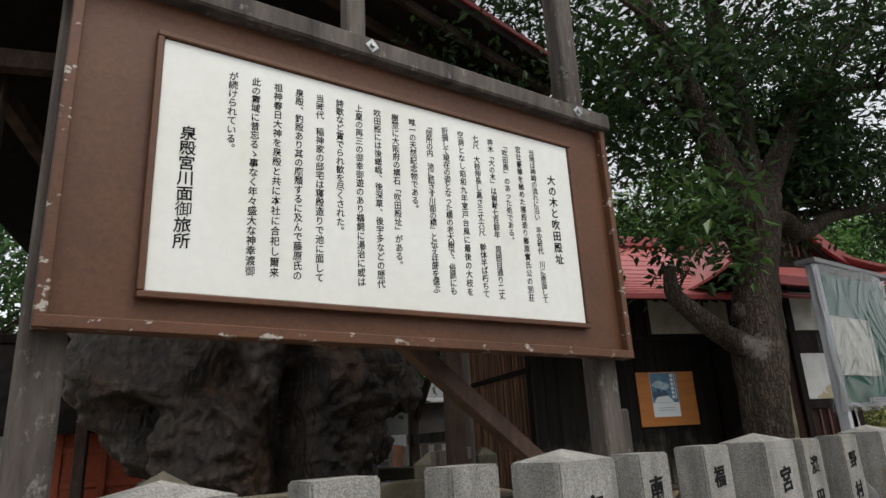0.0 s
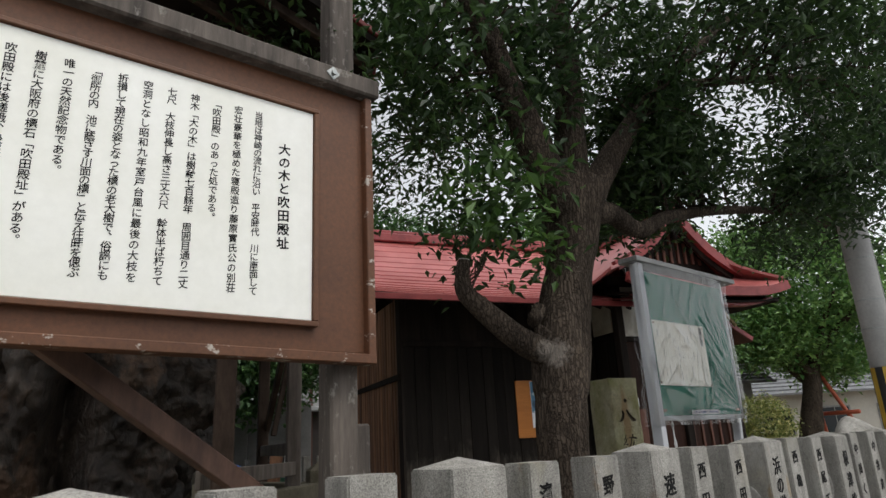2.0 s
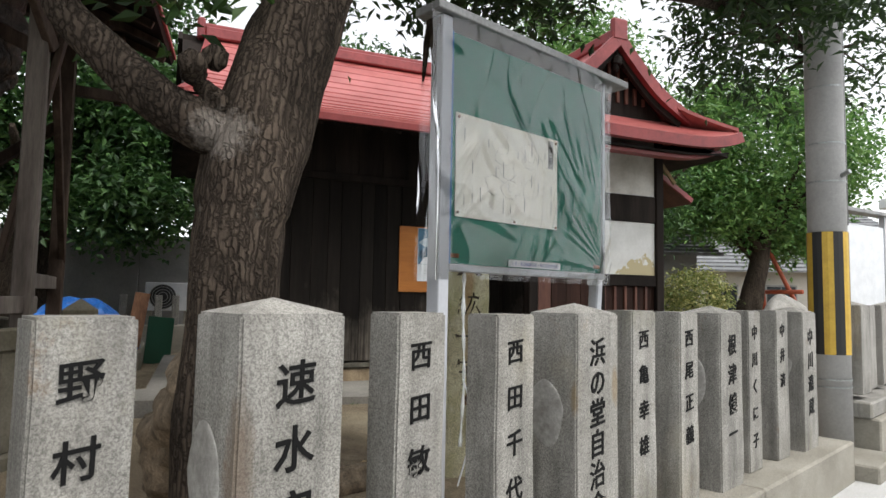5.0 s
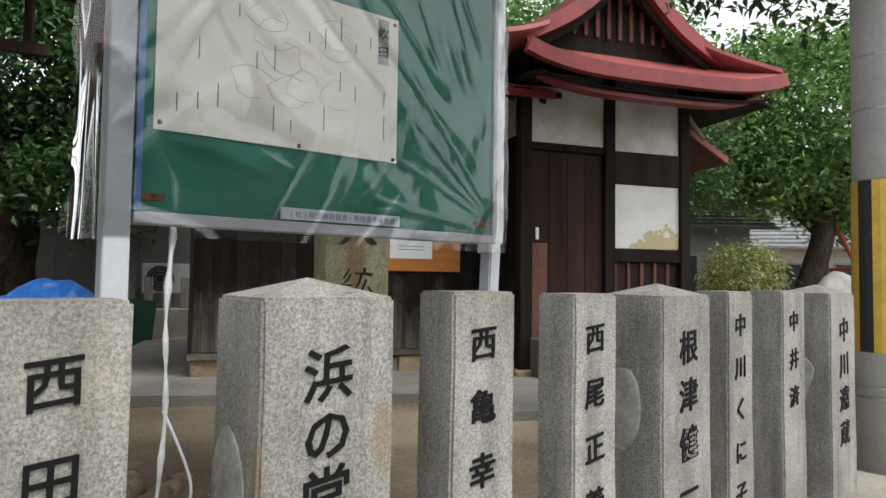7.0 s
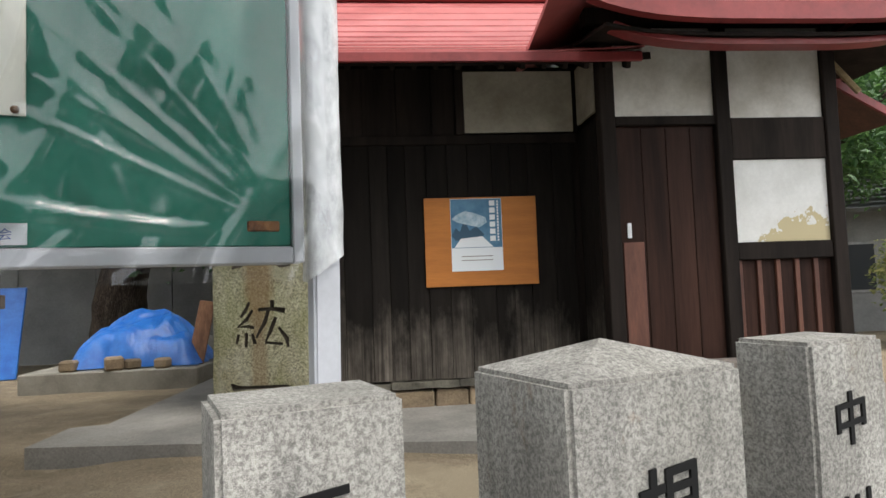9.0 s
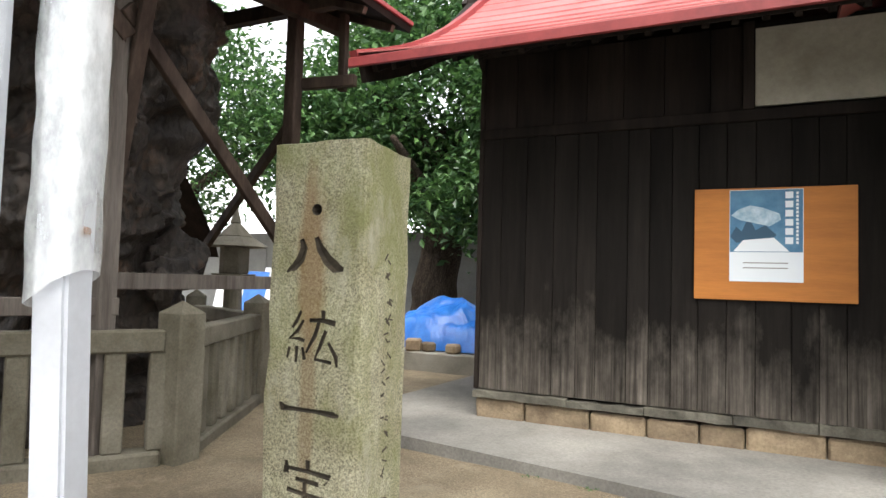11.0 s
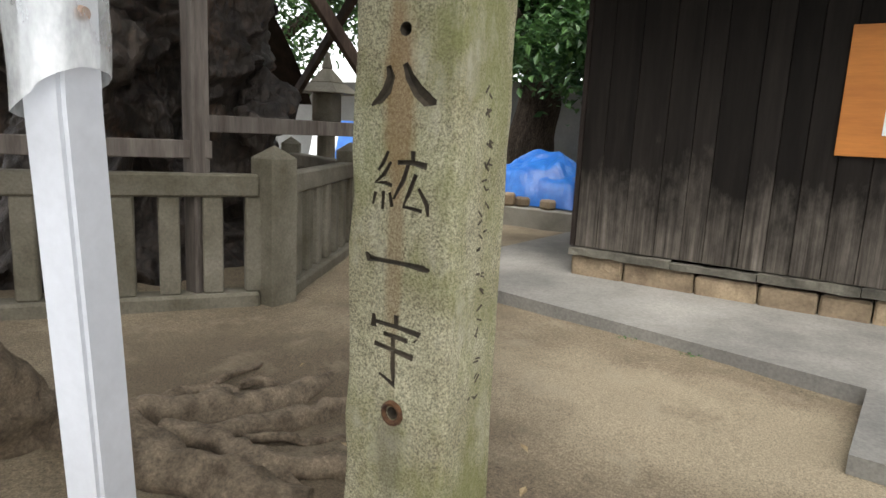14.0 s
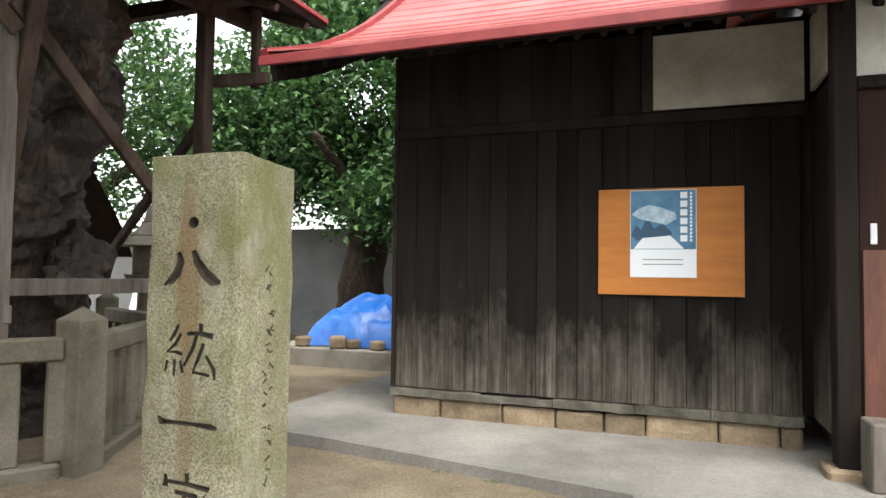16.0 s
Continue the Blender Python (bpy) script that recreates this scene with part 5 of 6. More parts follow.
# twigs that carry the leaves
b = bmesh.new()
ends = crown(CROWN, rng, 0.1)
joints = [p for pts, r0, r1 in BOUGHS[1:] for p in spline(pts, 5)]
for e in ends[::9]:
    e = Vector(e)
    j = min(joints, key=lambda p: (p - e).length)
    if (j - e).length < 2.6:
        m = (j + e) / 2 + Vector((0, 0, 0.12))
        tube(b, [j, m, e], [0.016, 0.010, 0.004], 4, 0, False)
tw = part("twig_growth", b, bark, tree)
tw["kind"] = "stuff"

# ---- ancient trunk ----
def ancient(u, v):
    a = 2 * math.pi * u
    z = -0.1 + 5.2 * v
    c, s_ = math.cos(a), math.sin(a)
    r = 1.42 + 0.22 * math.exp(-z / 0.6)
    q = Vector((c * 1.3, s_ * 1.3, z * 0.55))
    r += 0.42 * noise.noise(q) + 0.22 * noise.noise(q * 2.3 + Vector((3, 1, 0)))
    r += 0.13 * noise.ridged_multi_fractal(q * 1.8, 1.0, 2.1, 4, 1.0, 2.0) - 0.12
    w = Vector((c * 1.3, s_ * 1.3, z * 0.9)) + 0.25 * noise.noise_vector(q * 2.0)
    r += 0.17 * (1 - abs(noise.noise(w * 2.6))) - 0.12 + 0.10 * noise.noise(w * 6.0) + 0.05 * noise.noise(w * 13) + 0.02 * noise.noise(w * 27)
    hollow = noise.noise(w * 1.9 + Vector((4, 7, 2)))
    r -= 0.75 * max(hollow - 0.24, 0.0) ** 0.7
    d = (a - 4.95 + math.pi) % (2 * math.pi) - math.pi
    r -= 0.75 * math.exp(-(d / 0.13) ** 2) * min(max((3.0 - z), 0), 1)
    d2 = (a - 3.38 + math.pi) % (2 * math.pi) - math.pi
    r += math.exp(-(d2 / 0.7) ** 2) * (0.50 - 0.92 * min(max((2.1 - z) / 1.0, 0), 1))
    if 3.0 < z:
        r *= 1 + 0.05 * (z - 3.0)
    lean = 0.10 * max(z - 1.8, 0) ** 1.3
    return Vector((0.88 + 0.9 * lean + r * c, 6.5 + 0.4 * lean + r * s_, z))


b = sheet(bmesh.new(), 380, 240, ancient, True)
smooth(b)
old_tree = tagged(part("ancient_tree_trunk", b, old_trunk), "huge gnarled hollow brown tree trunk under a shelter", "tree trunk")
for k, (x, y, z, r) in enumerate(((2.15, 7.45, 1.6, 0.26), (2.35, 7.15, 1.35, 0.22), (2.3, 5.75, 1.9, 0.30), (2.55, 6.3, 2.6, 0.24))):
    b = bmesh.new()
    bmesh.ops.create_icosphere(b, subdivisions=4, radius=r, matrix=Matrix.Translation((x, y, z)))
    for v in b.verts:
        v.co += (v.co - Vector((x, y, z))) * (0.5 * noise.noise(v.co * 5) + 0.3 * noise.noise(v.co * 12))
    smooth(b)
    part("burl", b, old_trunk, old_tree)

# ---- low stone fence round the ancient trunk ----
ring_fence = thing("trunk_fence", pose(0, 0, 0), "low mossy stone railing round the ancient trunk", "fence")
CORNERS = [(-1.6, 4.7), (0.2, 3.5), (2.33, 4.55), (3.50, 6.30), (2.36, 8.45), (0.4, 9.4)]
for k, (x, y) in enumerate(CORNERS):
    bm = boxed(-0.125, -0.125, -0.1, 0.125, 0.125, 1.13)
    top = [f for f in bm.faces if f.normal.z > 0.9]
    for v in bmesh.ops.poke(bm, faces=top)["verts"]:
        v.co.z += 0.09
    bmesh.ops.bevel(bm, geom=[e for e in bm.edges if e.calc_face_angle(0) > 0.4], offset=0.01, segments=1, affect="EDGES")
    part("corner_post", bm, mossy_stone, ring_fence, "", pose(x, y, 0, 0, 0, 30 + 20 * k))
for (xa, ya), (xb, yb) in zip(CORNERS, CORNERS[1:]):
    a, c = Vector((xa, ya, 0)), Vector((xb, yb, 0))
    d = c - a
    ang = math.degrees(math.atan2(d.y, d.x))
    m = pose(xa, ya, 0, 0, 0, ang)
    L = d.length
    part("top_rail", boxed(0.12, -0.075, 0.83, L - 0.12, 0.075, 1.0, 0.015), mossy_stone, ring_fence, "", m)
    part("foot_rail", boxed(0.12, -0.11, -0.1, L - 0.12, 0.11, 0.10, 0.02), mossy_stone, ring_fence, "", m)
    n = max(int(L / 0.30), 2)
    for i in range(n):
        x = L * (i + 0.5) / n
        part("baluster", boxed(x - 0.072, -0.06, 0.10, x + 0.072, 0.06, 0.83, 0.012), mossy_stone, ring_fence, "", m)

# ---- timber shelter over the trunk ----
shelter = thing("timber_shelter", pose(0, 0, 0), "dark timber shelter with braces and red-edged roof", "shelter")
P = [(3.07, 8.04), (3.15, 5.87), (2.35, 3.75), (-1.3, 8.2), (-1.3, 4.0)]
for x, y in P[:1] + P[2:]:
    part("post", boxed(x - 0.07, y - 0.07, 0.0, x + 0.07, y + 0.07, 4.3, 0.01), brown_timber, shelter)
part("post", boxed(3.08, 5.80, 0.0, 3.22, 5.94, 4.3, 0.01), grey_timber, shelter)
BEAMS = [((3.15, 5.80, 1.36), (3.05, 8.3, 1.36), 0.05, 0.13, grey_timber), ((3.22, 5.95, 1.17), (2.2, 3.9, 1.17), 0.05, 0.13, grey_timber),
         ((3.24, 5.86, 3.42), (3.12, 8.06, 1.62), 0.06, 0.13, brown_timber), ((3.02, 8.1, 3.1), (0.5, 9.0, 1.3), 0.07, 0.11, brown_timber),
         ((3.24, 5.90, 3.2), (2.9, 5.0, 4.2), 0.06, 0.12, brown_timber), ((3.2, 5.87, 3.15), (1.9, 7.4, 4.1), 0.06, 0.12, brown_timber),
         ((2.95, 8.1, 3.5), (3.75, 8.2, 3.5), 0.08, 0.12, brown_timber), ((3.55, 8.25, 3.42), (3.55, 8.25, 4.25), 0.08, 0.08, brown_timber),
         ((2.2, 3.7, 4.25), (3.3, 8.6, 4.25), 0.12, 0.16, brown_timber), ((-1.3, 3.6, 4.25), (-1.3, 8.6, 4.25), 0.12, 0.16, brown_timber),
         ((-1.5, 3.75, 4.35), (3.0, 3.75, 4.35), 0.12, 0.16, brown_timber), ((-1.5, 8.1, 4.35), (3.6, 8.1, 4.35), 0.12, 0.16, brown_timber),
         ((3.45, 5.98, 4.15), (2.96, 5.98, 1.5), 0.05, 0.12, brown_timber), ((2.35, 3.75, 3.0), (1.4, 3.75, 4.2), 0.08, 0.10, brown_timber), ((2.3, 3.85, 2.9), (2.95, 5.6, 4.2), 0.08, 0.10, brown_timber)]
for p, q, w, h, mt in BEAMS:
    b = bmesh.new()
    beam(b, p, q, w, h)
    part("beam", b, mt, shelter)
SE, NE, SW, NW, RS, RN = Vector((3.38, 3.2, 4.47)), Vector((4.10, 8.7, 4.14)), Vector((-2.2, 2.2, 4.4)), Vector((-2.4, 9.2, 4.2)), Vector((0.9, 2.7, 5.4)), Vector((0.9, 9.1, 5.4))
for name, quad in (("roof_east", (SE, NE, RN, RS)), ("roof_west", (NW, SW, RS, RN))):
    n = (quad[1] - quad[0]).cross(quad[3] - quad[0]).normalized()
    b = bmesh.new()
    lo = [b.verts.new(p) for p in quad]
    hi = [b.verts.new(p + n * 0.07) for p in quad]
    b.faces.new(lo[::-1])
    b.faces.new(hi)
    for i in range(4):
        b.faces.new((lo[i], lo[(i + 1) % 4], hi[(i + 1) % 4], hi[i]))
    bmesh.ops.recalc_face_normals(b, faces=b.faces)
    part(name, b, dark_wood, shelter)
for p, q in ((SE, NE), (SE, RS), (NE, RN), (SW, RS), (SW, NW)):
    b = bmesh.new()
    beam(b, p + Vector((0.02, 0, 0.09)), q + Vector((0.02, 0, 0.09)), 0.06, 0.05)
    part("red_edging", b, red_trim, shelter)
for k in range(12):
    t = (k + 0.5) / 12
    b = bmesh.new()
    beam(b, SE.lerp(NE, t) - Vector((0.05, 0, 0.04)), RS.lerp(RN, t) - Vector((0, 0, 0.04)), 0.06, 0.08)
    part("rafter", b, brown_timber, shelter)

# ---- utility pole ----
pole = thing("utility_pole", FENCE @ pose(3.78, 0.0, 0), "grey concrete utility pole with yellow and black guard", "pole")
b = bmesh.new()
tube(b, [(0, 0, -0.1), (0, 0, 4), (0, 0, 11)], [0.150, 0.142, 0.118], 32)
smooth(b)
part("shaft", b, concrete_pole, pole)
for k in range(24):
    a0 = 2 * math.pi * k / 24
    b = bmesh.new()
    r = 0.155
    for z0, z1 in ((0.88, 1.88),):
        vs = [b.verts.new((r * math.cos(a0 + d), r * math.sin(a0 + d), z)) for d, z in ((0, z0), (2 * math.pi / 24, z0), (2 * math.pi / 24, z1), (0, z1))]
        b.faces.new(vs)
    part("guard_stripe", b, yellow if k % 4 < 2 else black, pole)
for z in (0.62, 0.68, 1.55, 2.3, 2.62, 3.1):
    b = bmesh.new()
    bmesh.ops.create_cone(b, cap_ends=False, segments=32, radius1=0.156 - 0.0026 * z, radius2=0.156 - 0.0026 * z, depth=0.014, matrix=Matrix.Translation((0, 0, z)))
    part("band", b, steel, pole)
b = bmesh.new()
tube(b, [(0.125, -0.10, 1.95), (0.125, -0.10, 3.2), (0.105, -0.09, 9)], [0.03] * 3, 10)
smooth(b)
part("conduit", b, grey_metal, pole)
b = bmesh.new()
bmesh.ops.create_cone(b, cap_ends=True, segments=12, radius1=0.022, radius2=0.02, depth=0.12, matrix=pose(-0.06, -0.145, 2.35, 70, 0, -20))
part("step_socket", b, steel, pole)


# ---- back of the yard ----
for k in range(12):
    tagged(part("yard_wall", boxed(-14 + 1.6 * k, 16.4, -0.1, -14 + 1.6 * (k + 1) - 0.01, 16.6, 2.6, 0.01), wall_grey), "plain grey concrete block wall at the back of the yard", "wall", kind="structure")
shed = thing("back_house", pose(0, 0, 0), "dark low house wall with a pale metal roof edge", "house")
part("wall", boxed(2.6, 16.8, -0.1, 9.5, 20, 2.35), wall_dark, shed)
part("roof", boxed(2.3, 16.5, 2.35, 9.8, 20.3, 2.47, 0.01), white_metal, shed)
part("upper_wall", boxed(5.0, 18.2, 2.47, 9.5, 20, 5.5), wall_grey, shed)
part("downpipe", boxed(5.2, 16.72, 0, 5.28, 16.8, 4.5, 0.01), red_brown, shed)
unit = thing("air_conditioner", pose(4.25, 15.6, 0.62), "cream air conditioner outdoor unit with round fan grille", "air conditioner")
part("casing", boxed(-0.48, 0, 0.25, 0.48, 0.36, 0.88, 0.02), white_metal, unit)
b = bmesh.new()
bmesh.ops.create_cone(b, cap_ends=True, segments=28, radius1=0.27, radius2=0.27, depth=0.02, matrix=pose(-0.12, -0.012, 0.56, 90, 0, 0))
part("fan_opening", b, black, unit)
for r in (0.1, 0.16, 0.22, 0.27):
    b = bmesh.new()
    tube(b, [Vector((-0.12 + r * math.cos(i * math.pi / 12), -0.026, 0.56 + r * math.sin(i * math.pi / 12))) for i in range(25)], [0.008] * 25, 5)
    part("grille_ring", b, wall_grey, unit)
for x in (-0.38, 0.38):
    part("stand", boxed(x - 0.05, 0.02, -0.62, x + 0.05, 0.34, 0.25), granite_dark, unit)
yard_fence = thing("low_stone_fence", pose(4.35, 14.3, 0), "short row of low grey stone posts", "fence")
part("base", boxed(-1.1, -0.15, 0, 1.2, 0.15, 0.62, 0.02), granite_dark, yard_fence)
for k in range(7):
    part("post", boxed(-1.0 + 0.32 * k, -0.07, 0.62, -0.86 + 0.32 * k, 0.07, 1.22, 0.012), granite, yard_fence)


def tarp(u, v):
    x, y = -0.98 + 1.96 * u, -0.7 + 1.4 * v
    h = 0.95 * (1 - abs(2 * u - 1) ** 3.2) * (1 - abs(2 * v - 1) ** 3.2) * (1.05 - 0.35 * u)
    h *= 0.8 + 0.35 * noise.noise(Vector((u * 2.2, v * 2.2, 1)))
    h += (0.12 * abs(noise.noise(Vector((u * 5, v * 3, 2)))) + 0.06 * abs(noise.noise(Vector((u * 9 + v * 5, v * 4, 5)))) + 0.015 * abs(noise.noise(Vector((u * 27, v * 24 - u * 9, 8))))) * min(h * 3, 1)
    return Vector((x + 0.08 * noise.noise(Vector((u * 5, v * 5, 7))), y + 0.08 * noise.noise(Vector((u * 5, v * 5, 9))), 0.24 + max(h, 0.0)))


platform = tagged(part("kerb_platform", boxed(1.3, 11.75, -0.05, 3.85, 14.2, 0.30, 0.02), granite_dark), "low dark stone edging under the covered pile", "platform")
b = sheet(bmesh.new(), 120, 90, tarp)
smooth(b)
pile = thing("covered_pile", pose(2.82, 12.65, 0.08), "heap under a crumpled bright blue tarpaulin", "tarpaulin")
part("tarpaulin", b, blue_tarp, pile)
for k, (x, y, r) in enumerate(((1.95, 11.9, 0.11), (2.6, 11.88, 0.13), (2.85, 11.92, 0.10), (3.3, 11.88, 0.1))):
    b = boxed(-r, -r, 0.30, r, r, 0.30 + 1.5 * r, 0.03)
    tagged(part("weight_stone", b, sandstone, None, "", pose(x, y, 0, 0, 0, 25 * k)), "rough tan stone block weighing down the tarpaulin", "stone", "weights on the tarpaulin")
tagged(part("leaning_plank", boxed(-0.12, -0.02, 0, 0.12, 0.02, 1.0, 0.004, pose(3.68, 12.2, 0.3, -14, 8, 0)), brown_batten), "brown wooden plank leaning on the covered pile", "plank")
green_sheet = material("dark_green_plastic", (0.012, 0.085, 0.045), 0.5)[0]
tagged(part("leaning_board", boxed(-0.22, -0.02, 0, 0.22, 0.02, 0.85, 0.006, pose(4.08, 12.7, 0.0, -12, 6, 10)), green_sheet), "dark green plastic board leaning beside the covered pile", "board")
for k in range(6):
    tagged(part("leaning_sheet", boxed(-0.35, -0.03, 0, 0.35, 0.03, 1.5 + 0.1 * (k % 3), 0.01, pose(-2.95 + 0.55 * k, 13.3 + 0.1 * k, 0.0, -18, 0, 10)), blue_tarp if k % 2 else white_metal), "blue or white sheet leaning at the back of the yard", "sheet", "leaning sheets")

lantern = thing("stone_lantern", pose(0.55, 9.95, 0), "tall grey stone lantern with a broad cap", "lantern")
for name, r0, r1, z0, z1, n in (("base", 0.42, 0.36, 0.0, 0.25, 6), ("shaft", 0.15, 0.13, 0.25, 1.25, 16), ("platform", 0.2, 0.34, 1.25, 1.45, 6), ("fire_box", 0.22, 0.22, 1.45, 1.85, 6), ("cap", 0.50, 0.26, 1.85, 2.0, 6), ("cap_top", 0.27, 0.08, 2.0, 2.2, 6), ("finial", 0.09, 0.02, 2.2, 2.45, 10)):
    b = bmesh.new()
    bmesh.ops.create_cone(b, cap_ends=True, segments=n, radius1=r0, radius2=r1, depth=z1 - z0, matrix=Matrix.Translation((0, 0, (z0 + z1) / 2)))
    bmesh.ops.bevel(b, geom=[e for e in b.edges if e.calc_face_angle(0) > 0.6], offset=0.015, segments=1, affect="EDGES")
    part(name, b, mossy_stone, lantern)

red_shrine = thing("small_red_shrine", pose(-1.15, 8.85, 0, 0, 0, 14), "small vermilion wooden shrine behind the ancient trunk", "shrine")
for x in (-0.55, 0.0, 0.5):
    part("post", boxed(x - 0.05, -0.05, 0, x + 0.05, 0.05, 1.75, 0.008), red_wood, red_shrine)
part("wall", boxed(-0.6, 0.0, 0.1, 0.55, 0.9, 1.7), red_wood, red_shrine)
for z in (0.5, 0.95, 1.4):
    part("rail", boxed(-0.5, -0.04, z, 0.45, -0.001, z + 0.09, 0.006), red_wood, red_shrine)
part("roof", sheet(bmesh.new(), 10, 8, lambda u, v: Vector((-1.5 + 2.6 * u, -0.6 + 1.1 * v, 1.72 + 1.25 * v ** 0.8))), dark_wood, red_shrine)
part("roof_back", sheet(bmesh.new(), 10, 8, lambda u, v: Vector((-1.5 + 2.6 * u, 1.6 - 1.1 * v, 1.72 + 1.25 * v ** 0.8))), dark_wood, red_shrine)
part("ridge", boxed(-1.55, 0.42, 2.93, 1.15, 0.58, 3.08, 0.02), dark_wood, red_shrine)
part("fascia", boxed(-1.5, -0.63, 1.64, 1.1, -0.58, 1.75, 0.008), dark_wood, red_shrine)

# ---- trees behind ----
def far_tree(x, y, trunk, lean, blobs, n, size, seed, mat, label):
    t = thing("tree", pose(x, y, 0), label, "tree")
    bm = tube(bmesh.new(), spline([(0, 0, -0.2), (lean * 0.4, 0, 1.2), (lean, 0.1, 2.6), (lean * 1.3, 0.1, 4.6)], 6), [trunk * (1.5 if i < 2 else 1.0 - 0.025 * i) for i in range(19)], 14, 0.15)
    smooth(bm)
    part("trunk", bm, bark, t)
    for k in range(7):
        a = k * 0.9 + seed
        bm = tube(bmesh.new(), spline([(lean, 0.1, 2.4 + 0.2 * k), (lean + 1.0 * math.cos(a), math.sin(a), 3.3 + 0.25 * k), (lean + 2.2 * math.cos(a), 2.2 * math.sin(a), 4.0 + 0.35 * k)], 4), [trunk * 0.45 * (1 - 0.1 * i) for i in range(9)], 7, 0.1)
        smooth(bm)
        part("limb", bm, bark, t)
    g = np.random.default_rng(seed)
    cc = crown(blobs, g, -0.22, 0.55)
    vv, ff = leaves(cc, int(n * 1.7), 0.30, size, g, 0.55)
    leaf_mesh("foliage", vv, ff, mat, t)
    return t


far_tree(1.5, 14.7, 0.55, 0.2, [(0, 0, 5.0, 3.6, 2.2, 2.4, 1500), (2.6, -0.3, 4.2, 2.0, 1.6, 1.7, 650), (-2.5, 0, 4.6, 2.2, 2, 2, 550), (0.5, 0.5, 8, 3, 2.5, 2.0, 500), (1.8, -1.2, 3.0, 1.4, 0.8, 0.8, 220)], 16, 0.17, 11, leaf_mid, "tall leafy tree at the back of the yard")
far_tree(-5.5, 13.5, 0.4, 0.3, [(0, 0, 5.2, 3.4, 2.5, 3.0, 900)], 14, 0.18, 12, leaf_mid, "leafy tree beyond the ancient trunk")
far_tree(8.0, 19.5, 0.45, 0.2, [(0, 0, 7.0, 4.5, 2.5, 2.4, 1100)], 14, 0.2, 13, leaf_mid, "tall leafy tree rising behind the hall roof")
far_tree(14.5, 15.0, 0.3, 0.2, [(0.5, 0, 5.6, 2.8, 2.4, 2.3, 1100), (-1.5, -0.5, 4.4, 1.8, 1.6, 1.5, 450), (-0.6, 0, 7.7, 2.8, 2.0, 1.7, 700)], 15, 0.17, 14, leaf_light, "light green leafy tree beside the hall")
far_tree(18.2, 12.6, 0.36, 0.9, [(0.6, 0, 5.2, 3.2, 2.6, 2.2, 1300), (-1.8, 0.2, 3.9, 1.5, 1.4, 1.1, 380), (2.2, 0.3, 3.6, 1.5, 1.4, 1.0, 320)], 15, 0.17, 15, leaf_light, "leafy tree with a leaning trunk tied with white paper")
far_tree(13.3, 11.4, 0.13, 0.1, [(0.2, 0, 3.6, 1.4, 1.2, 1.0, 380)], 14, 0.13, 16, leaf_mid, "slender leafy tree beside the hall")

prop = thing("tree_prop", pose(18.2, 12.6, 0), "red painted pole frame propping the leaning tree", "prop")
for name, a, c in (("pole", (2.3, -0.6, 0.0), (0.85, 0.0, 3.1)), ("pole", (1.9, 0.7, 0.0), (0.80, 0.1, 3.0)), ("cross_bar", (1.5, -0.7, 1.6), (1.45, 0.8, 1.6))):
    b = tube(bmesh.new(), [a, c], [0.06, 0.055], 10)
    smooth(b)
    part(name, b, red_wood, prop)

bush = thing("shrub", pose(15.4, 11.4, 0), "rounded shrub with cream-edged leaves", "shrub")
g = np.random.default_rng(21)
cc = crown([(0, 0, 1.35, 0.85, 0.8, 0.75, 330)], g, -2)
vv, ff = leaves(cc, 14, 0.10, 0.10, g, 0.5)
leaf_mesh("foliage", vv, ff, leaf_cream, bush)
b = bmesh.new()
tube(b, [(0, 0, -0.1), (0.05, 0, 0.5), (0, 0.05, 1.2)], [0.06, 0.05, 0.03], 8, 0.1)
part("stem", b, bark, bush)

rock = thing("roped_stone", pose(12.7, 6.9, 0), "rounded grey stone wrapped with white paper cord", "stone")
b = bmesh.new()
bmesh.ops.create_icosphere(b, subdivisions=4, radius=0.5, matrix=pose(0, 0, 0.7) @ Matrix.Diagonal((0.9, 0.8, 1.4, 1)))
for v in b.verts:
    v.co += Vector((v.co.x, v.co.y, v.co.z - 0.7)) * 0.25 * noise.noise(v.co * 2.5)
smooth(b)
part("stone", b, granite, rock)
b = bmesh.new()
tube(b, [Vector((0.46 * math.cos(i * math.pi / 12), 0.42 * math.sin(i * math.pi / 12), 1.08 + 0.03 * math.sin(i))) for i in range(25)], [0.045] * 25, 8, 0.15)
smooth(b)
part("cord", b, white_strip, rock)

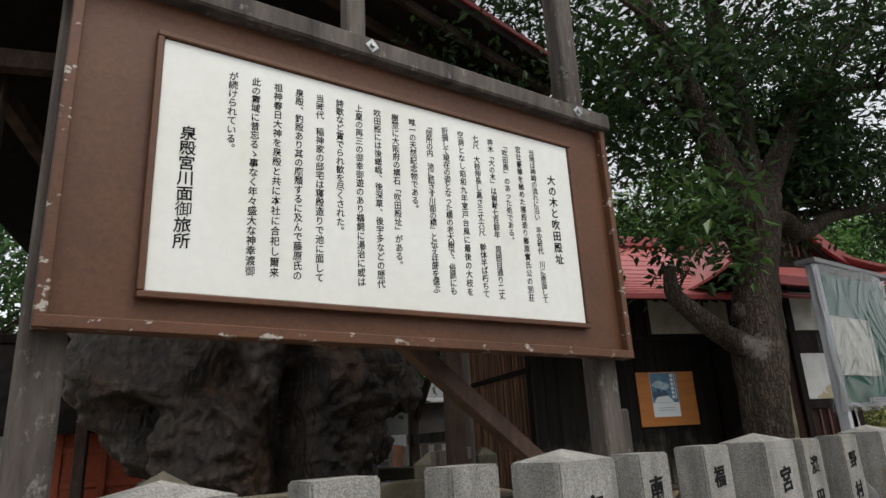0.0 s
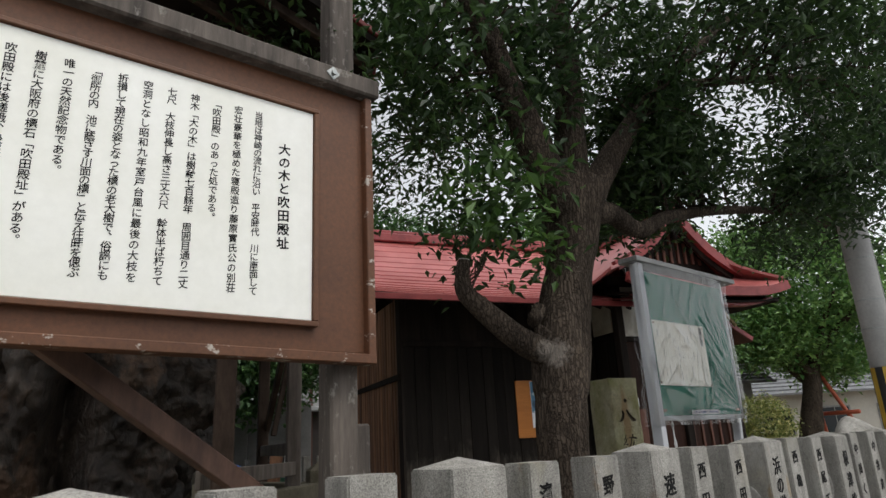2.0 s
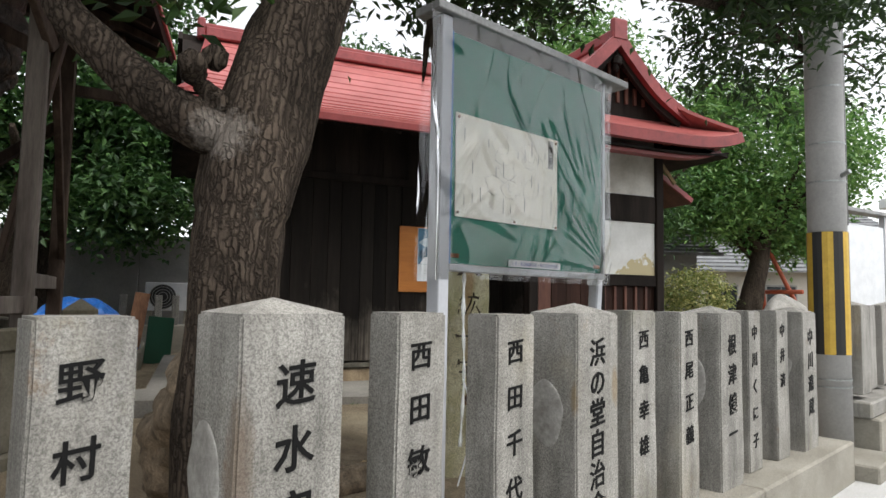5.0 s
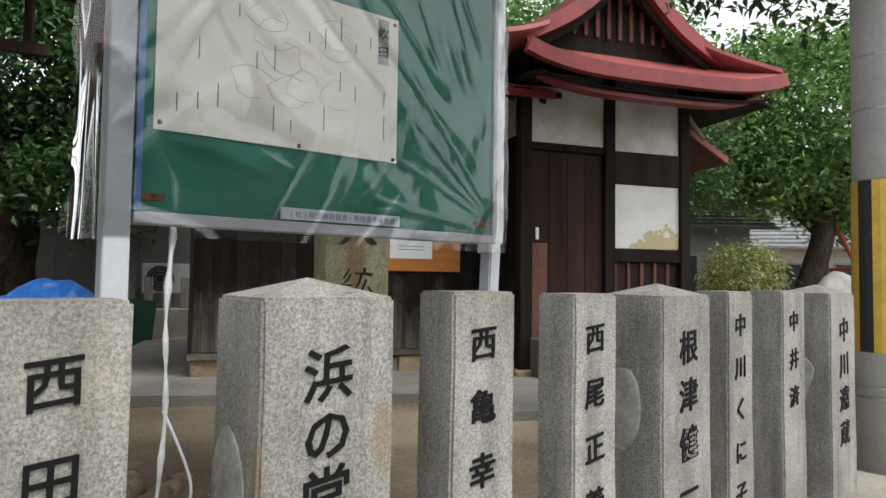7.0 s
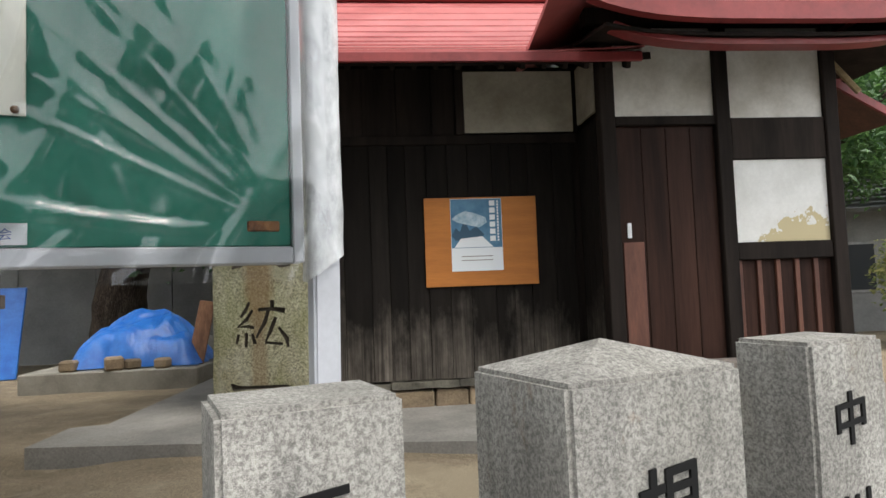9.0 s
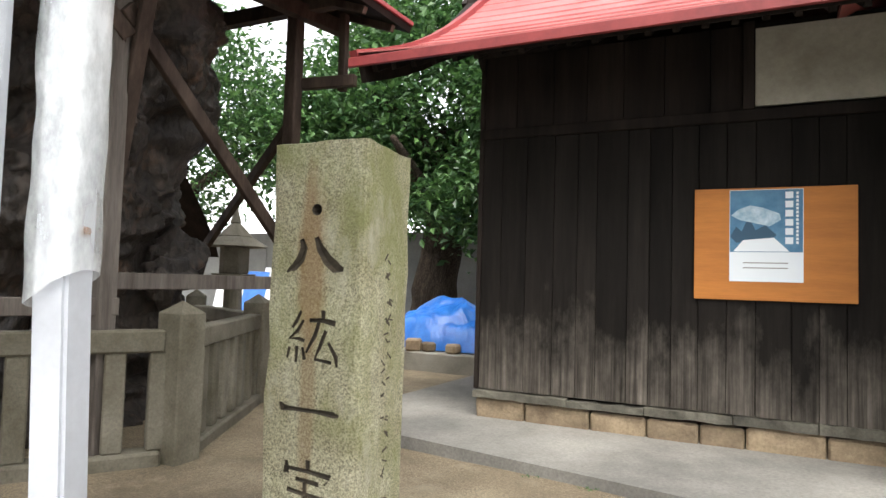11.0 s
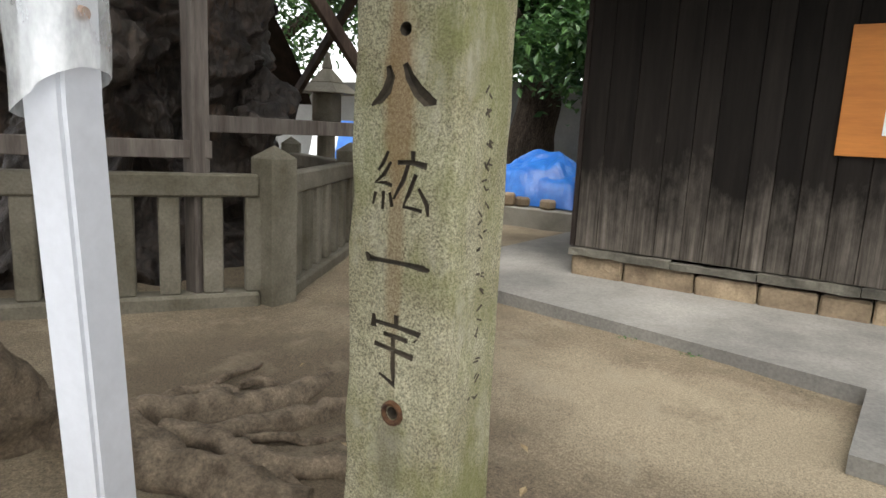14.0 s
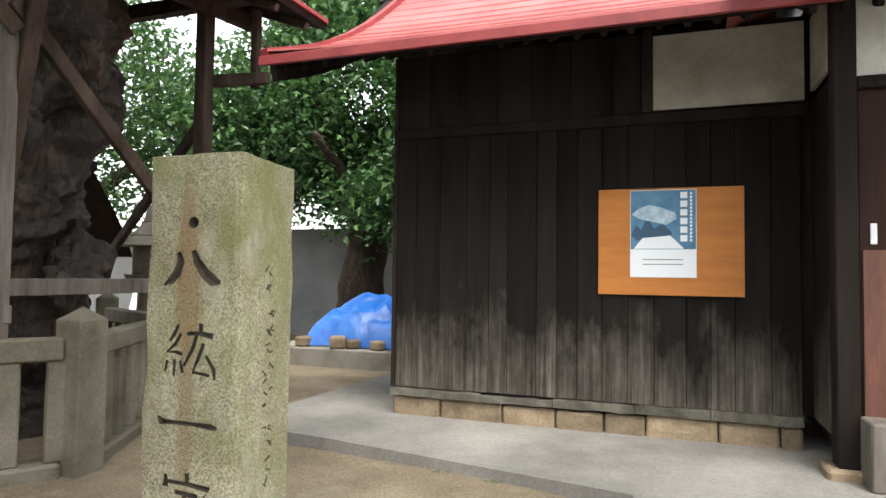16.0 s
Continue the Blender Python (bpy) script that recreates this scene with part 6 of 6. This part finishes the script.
# ---- beyond the yard ----
def house(x, y, turn, w, d, h, label, wall, storeys=1):
    t = thing("house", pose(x, y, 0, 0, 0, turn), label, "house")
    part("wall", boxed(-w / 2, -d / 2, -0.1, w / 2, d / 2, h), wall, t)
    for side in (-1, 1):
        ry = d / 2 + 0.6
        rise = 0.42 * ry
        n = 9
        for k in range(n):
            y0, y1 = side * ry * (1 - k / n), side * ry * (1 - (k + 1.1) / n)
            z0, z1 = h - 0.1 + rise * k / n, h - 0.1 + rise * (k + 1.1) / n
            bm = bmesh.new()
            vs = [bm.verts.new(p) for p in ((-w / 2 - 0.5, y0, z0 + 0.06), (w / 2 + 0.5, y0, z0 + 0.06), (w / 2 + 0.5, y1, z1), (-w / 2 - 0.5, y1, z1), (-w / 2 - 0.5, y0, z0 - 0.02), (w / 2 + 0.5, y0, z0 - 0.02))]
            bm.faces.new(vs[:4])
            bm.faces.new((vs[0], vs[1], vs[5], vs[4]))
            part("tile_course", bm, roof_tile, t)
    part("ridge", boxed(-w / 2 - 0.5, -0.18, h + 0.42 * (d / 2 + 0.6) - 0.15, w / 2 + 0.5, 0.18, h + 0.42 * (d / 2 + 0.6) + 0.2, 0.05), roof_tile, t)
    for st in range(storeys):
        for k in range(int(w / 2.2)):
            wx = -w / 2 + 1.1 + 2.2 * k
            win = part("window", boxed(wx - 0.6, -d / 2 - 0.04, 0.9 + 2.7 * st, wx + 0.6, -d / 2 + 0.02, 2.0 + 2.7 * st, 0.01), grey_metal, t)
            part("pane", boxed(wx - 0.53, -d / 2 - 0.05, 0.97 + 2.7 * st, wx - 0.02, -d / 2 - 0.041, 1.93 + 2.7 * st), glass_dark, win)
            part("pane", boxed(wx + 0.02, -d / 2 - 0.05, 0.97 + 2.7 * st, wx + 0.53, -d / 2 - 0.041, 1.93 + 2.7 * st), glass_dark, win)
    return t


house(27, 21, -30, 9, 6, 2.6, "low house with a grey tiled roof", wall_pale)
house(33, 25, -30, 9, 7, 4.8, "two-storey house with a grey tiled roof", wall_pale, 2)
house(17.5, 16.5, -20, 3.0, 4, 2.7, "small grey-walled house beside the trees", wall_grey)
# unseen houses added behind the camera to shape bounce light and film reflections
for k, (s0, hh, mt) in enumerate(((-14, 4.9, "wall_pale"), (-4, 5.4, "wall_grey"), (6, 4.8, "wall_pale"))):
    c = on_fence(s0, -17)
    house(c.x, c.y, 200.96, 9.0, 6, hh, "unseen plain two-storey house added across the street for bounce and reflections", wall_pale if mt == "wall_pale" else wall_grey, 2)

board_far = thing("notice_board", pose(15.4, 7.5, 0, 0, 0, 8), "pale glazed notice board beyond the utility pole", "notice board")
part("panel", boxed(-0.8, -0.03, 1.1, 0.8, 0.03, 2.7, 0.01), white_metal, board_far)
part("lower_panel", boxed(-0.8, -0.035, 0.75, 0.8, 0.03, 1.09, 0.01), green_cloth, board_far)
for x in (-0.85, 0.85):
    part("post", boxed(x - 0.05, -0.05, 0, x + 0.05, 0.05, 2.9, 0.008), aluminium, board_far)
part("cap", boxed(-1.0, -0.12, 2.9, 1.0, 0.12, 2.97, 0.01), grey_metal, board_far)

gate = thing("shrine_gate", pose(25.5, 11.6, 0, 0, 0, 60), "white concrete shrine gate with two round pillars", "gate")
for x in (-2.0, 2.0):
    b = bmesh.new()
    tube(b, [(x, 0, -0.1), (x * 0.97, 0, 4.6)], [0.26, 0.2], 20)
    smooth(b)
    part("pillar", b, gate_white, gate)
part("top_beam", boxed(-3.1, -0.2, 4.6, 3.1, 0.2, 4.95, 0.03), gate_white, gate)
part("tie_beam", boxed(-2.6, -0.12, 3.8, 2.6, 0.12, 4.05, 0.02), gate_white, gate)
hedge = thing("hedge", pose(21.5, 8.8, 0), "clipped bright green hedge along the street", "hedge")
g = np.random.default_rng(31)
cc = crown([(0, 0, 0.8, 3.5, 1.2, 0.9, 700)], g, -2)
vv, ff = leaves(cc, 12, 0.14, 0.12, g, 0.5)
leaf_mesh("foliage", vv, ff, leaf_pale, hedge)

# fallen leaves on the earth
g = np.random.default_rng(41)
for k in range(26):
    x, y = g.uniform(3.6, 7.2), g.uniform(4.6, 7.0)
    b = bmesh.new()
    vs = [b.verts.new(p) for p in ((-0.04, 0, 0.0), (0, -0.016, 0.008), (0.04, 0, 0.004), (0, 0.016, 0.01))]
    b.faces.new(vs)
    tagged(part("fallen_leaf", b, straw, None, "", pose(x, y, 0.035, 0, 0, g.uniform(0, 360))), "dry tan leaf lying on the packed earth", "leaf", "fallen leaves")

# small weeds at the edge of the path
for k, (x, y) in enumerate(((6.52, 6.93), (6.1, 7.0))):
    weed = thing("weed", pose(x, y, 0), "small green weed growing at the edge of the path", "weed", "weeds at the path")
    g = np.random.default_rng(60 + k)
    vv, ff = leaves([(0, 0, 0.085), (0.05, 0.0, 0.085), (-0.04, 0.0, 0.08)], 9, 0.016, 0.026, g, 0.5, -0.3)
    leaf_mesh("foliage", vv, ff, leaf_mid, weed)
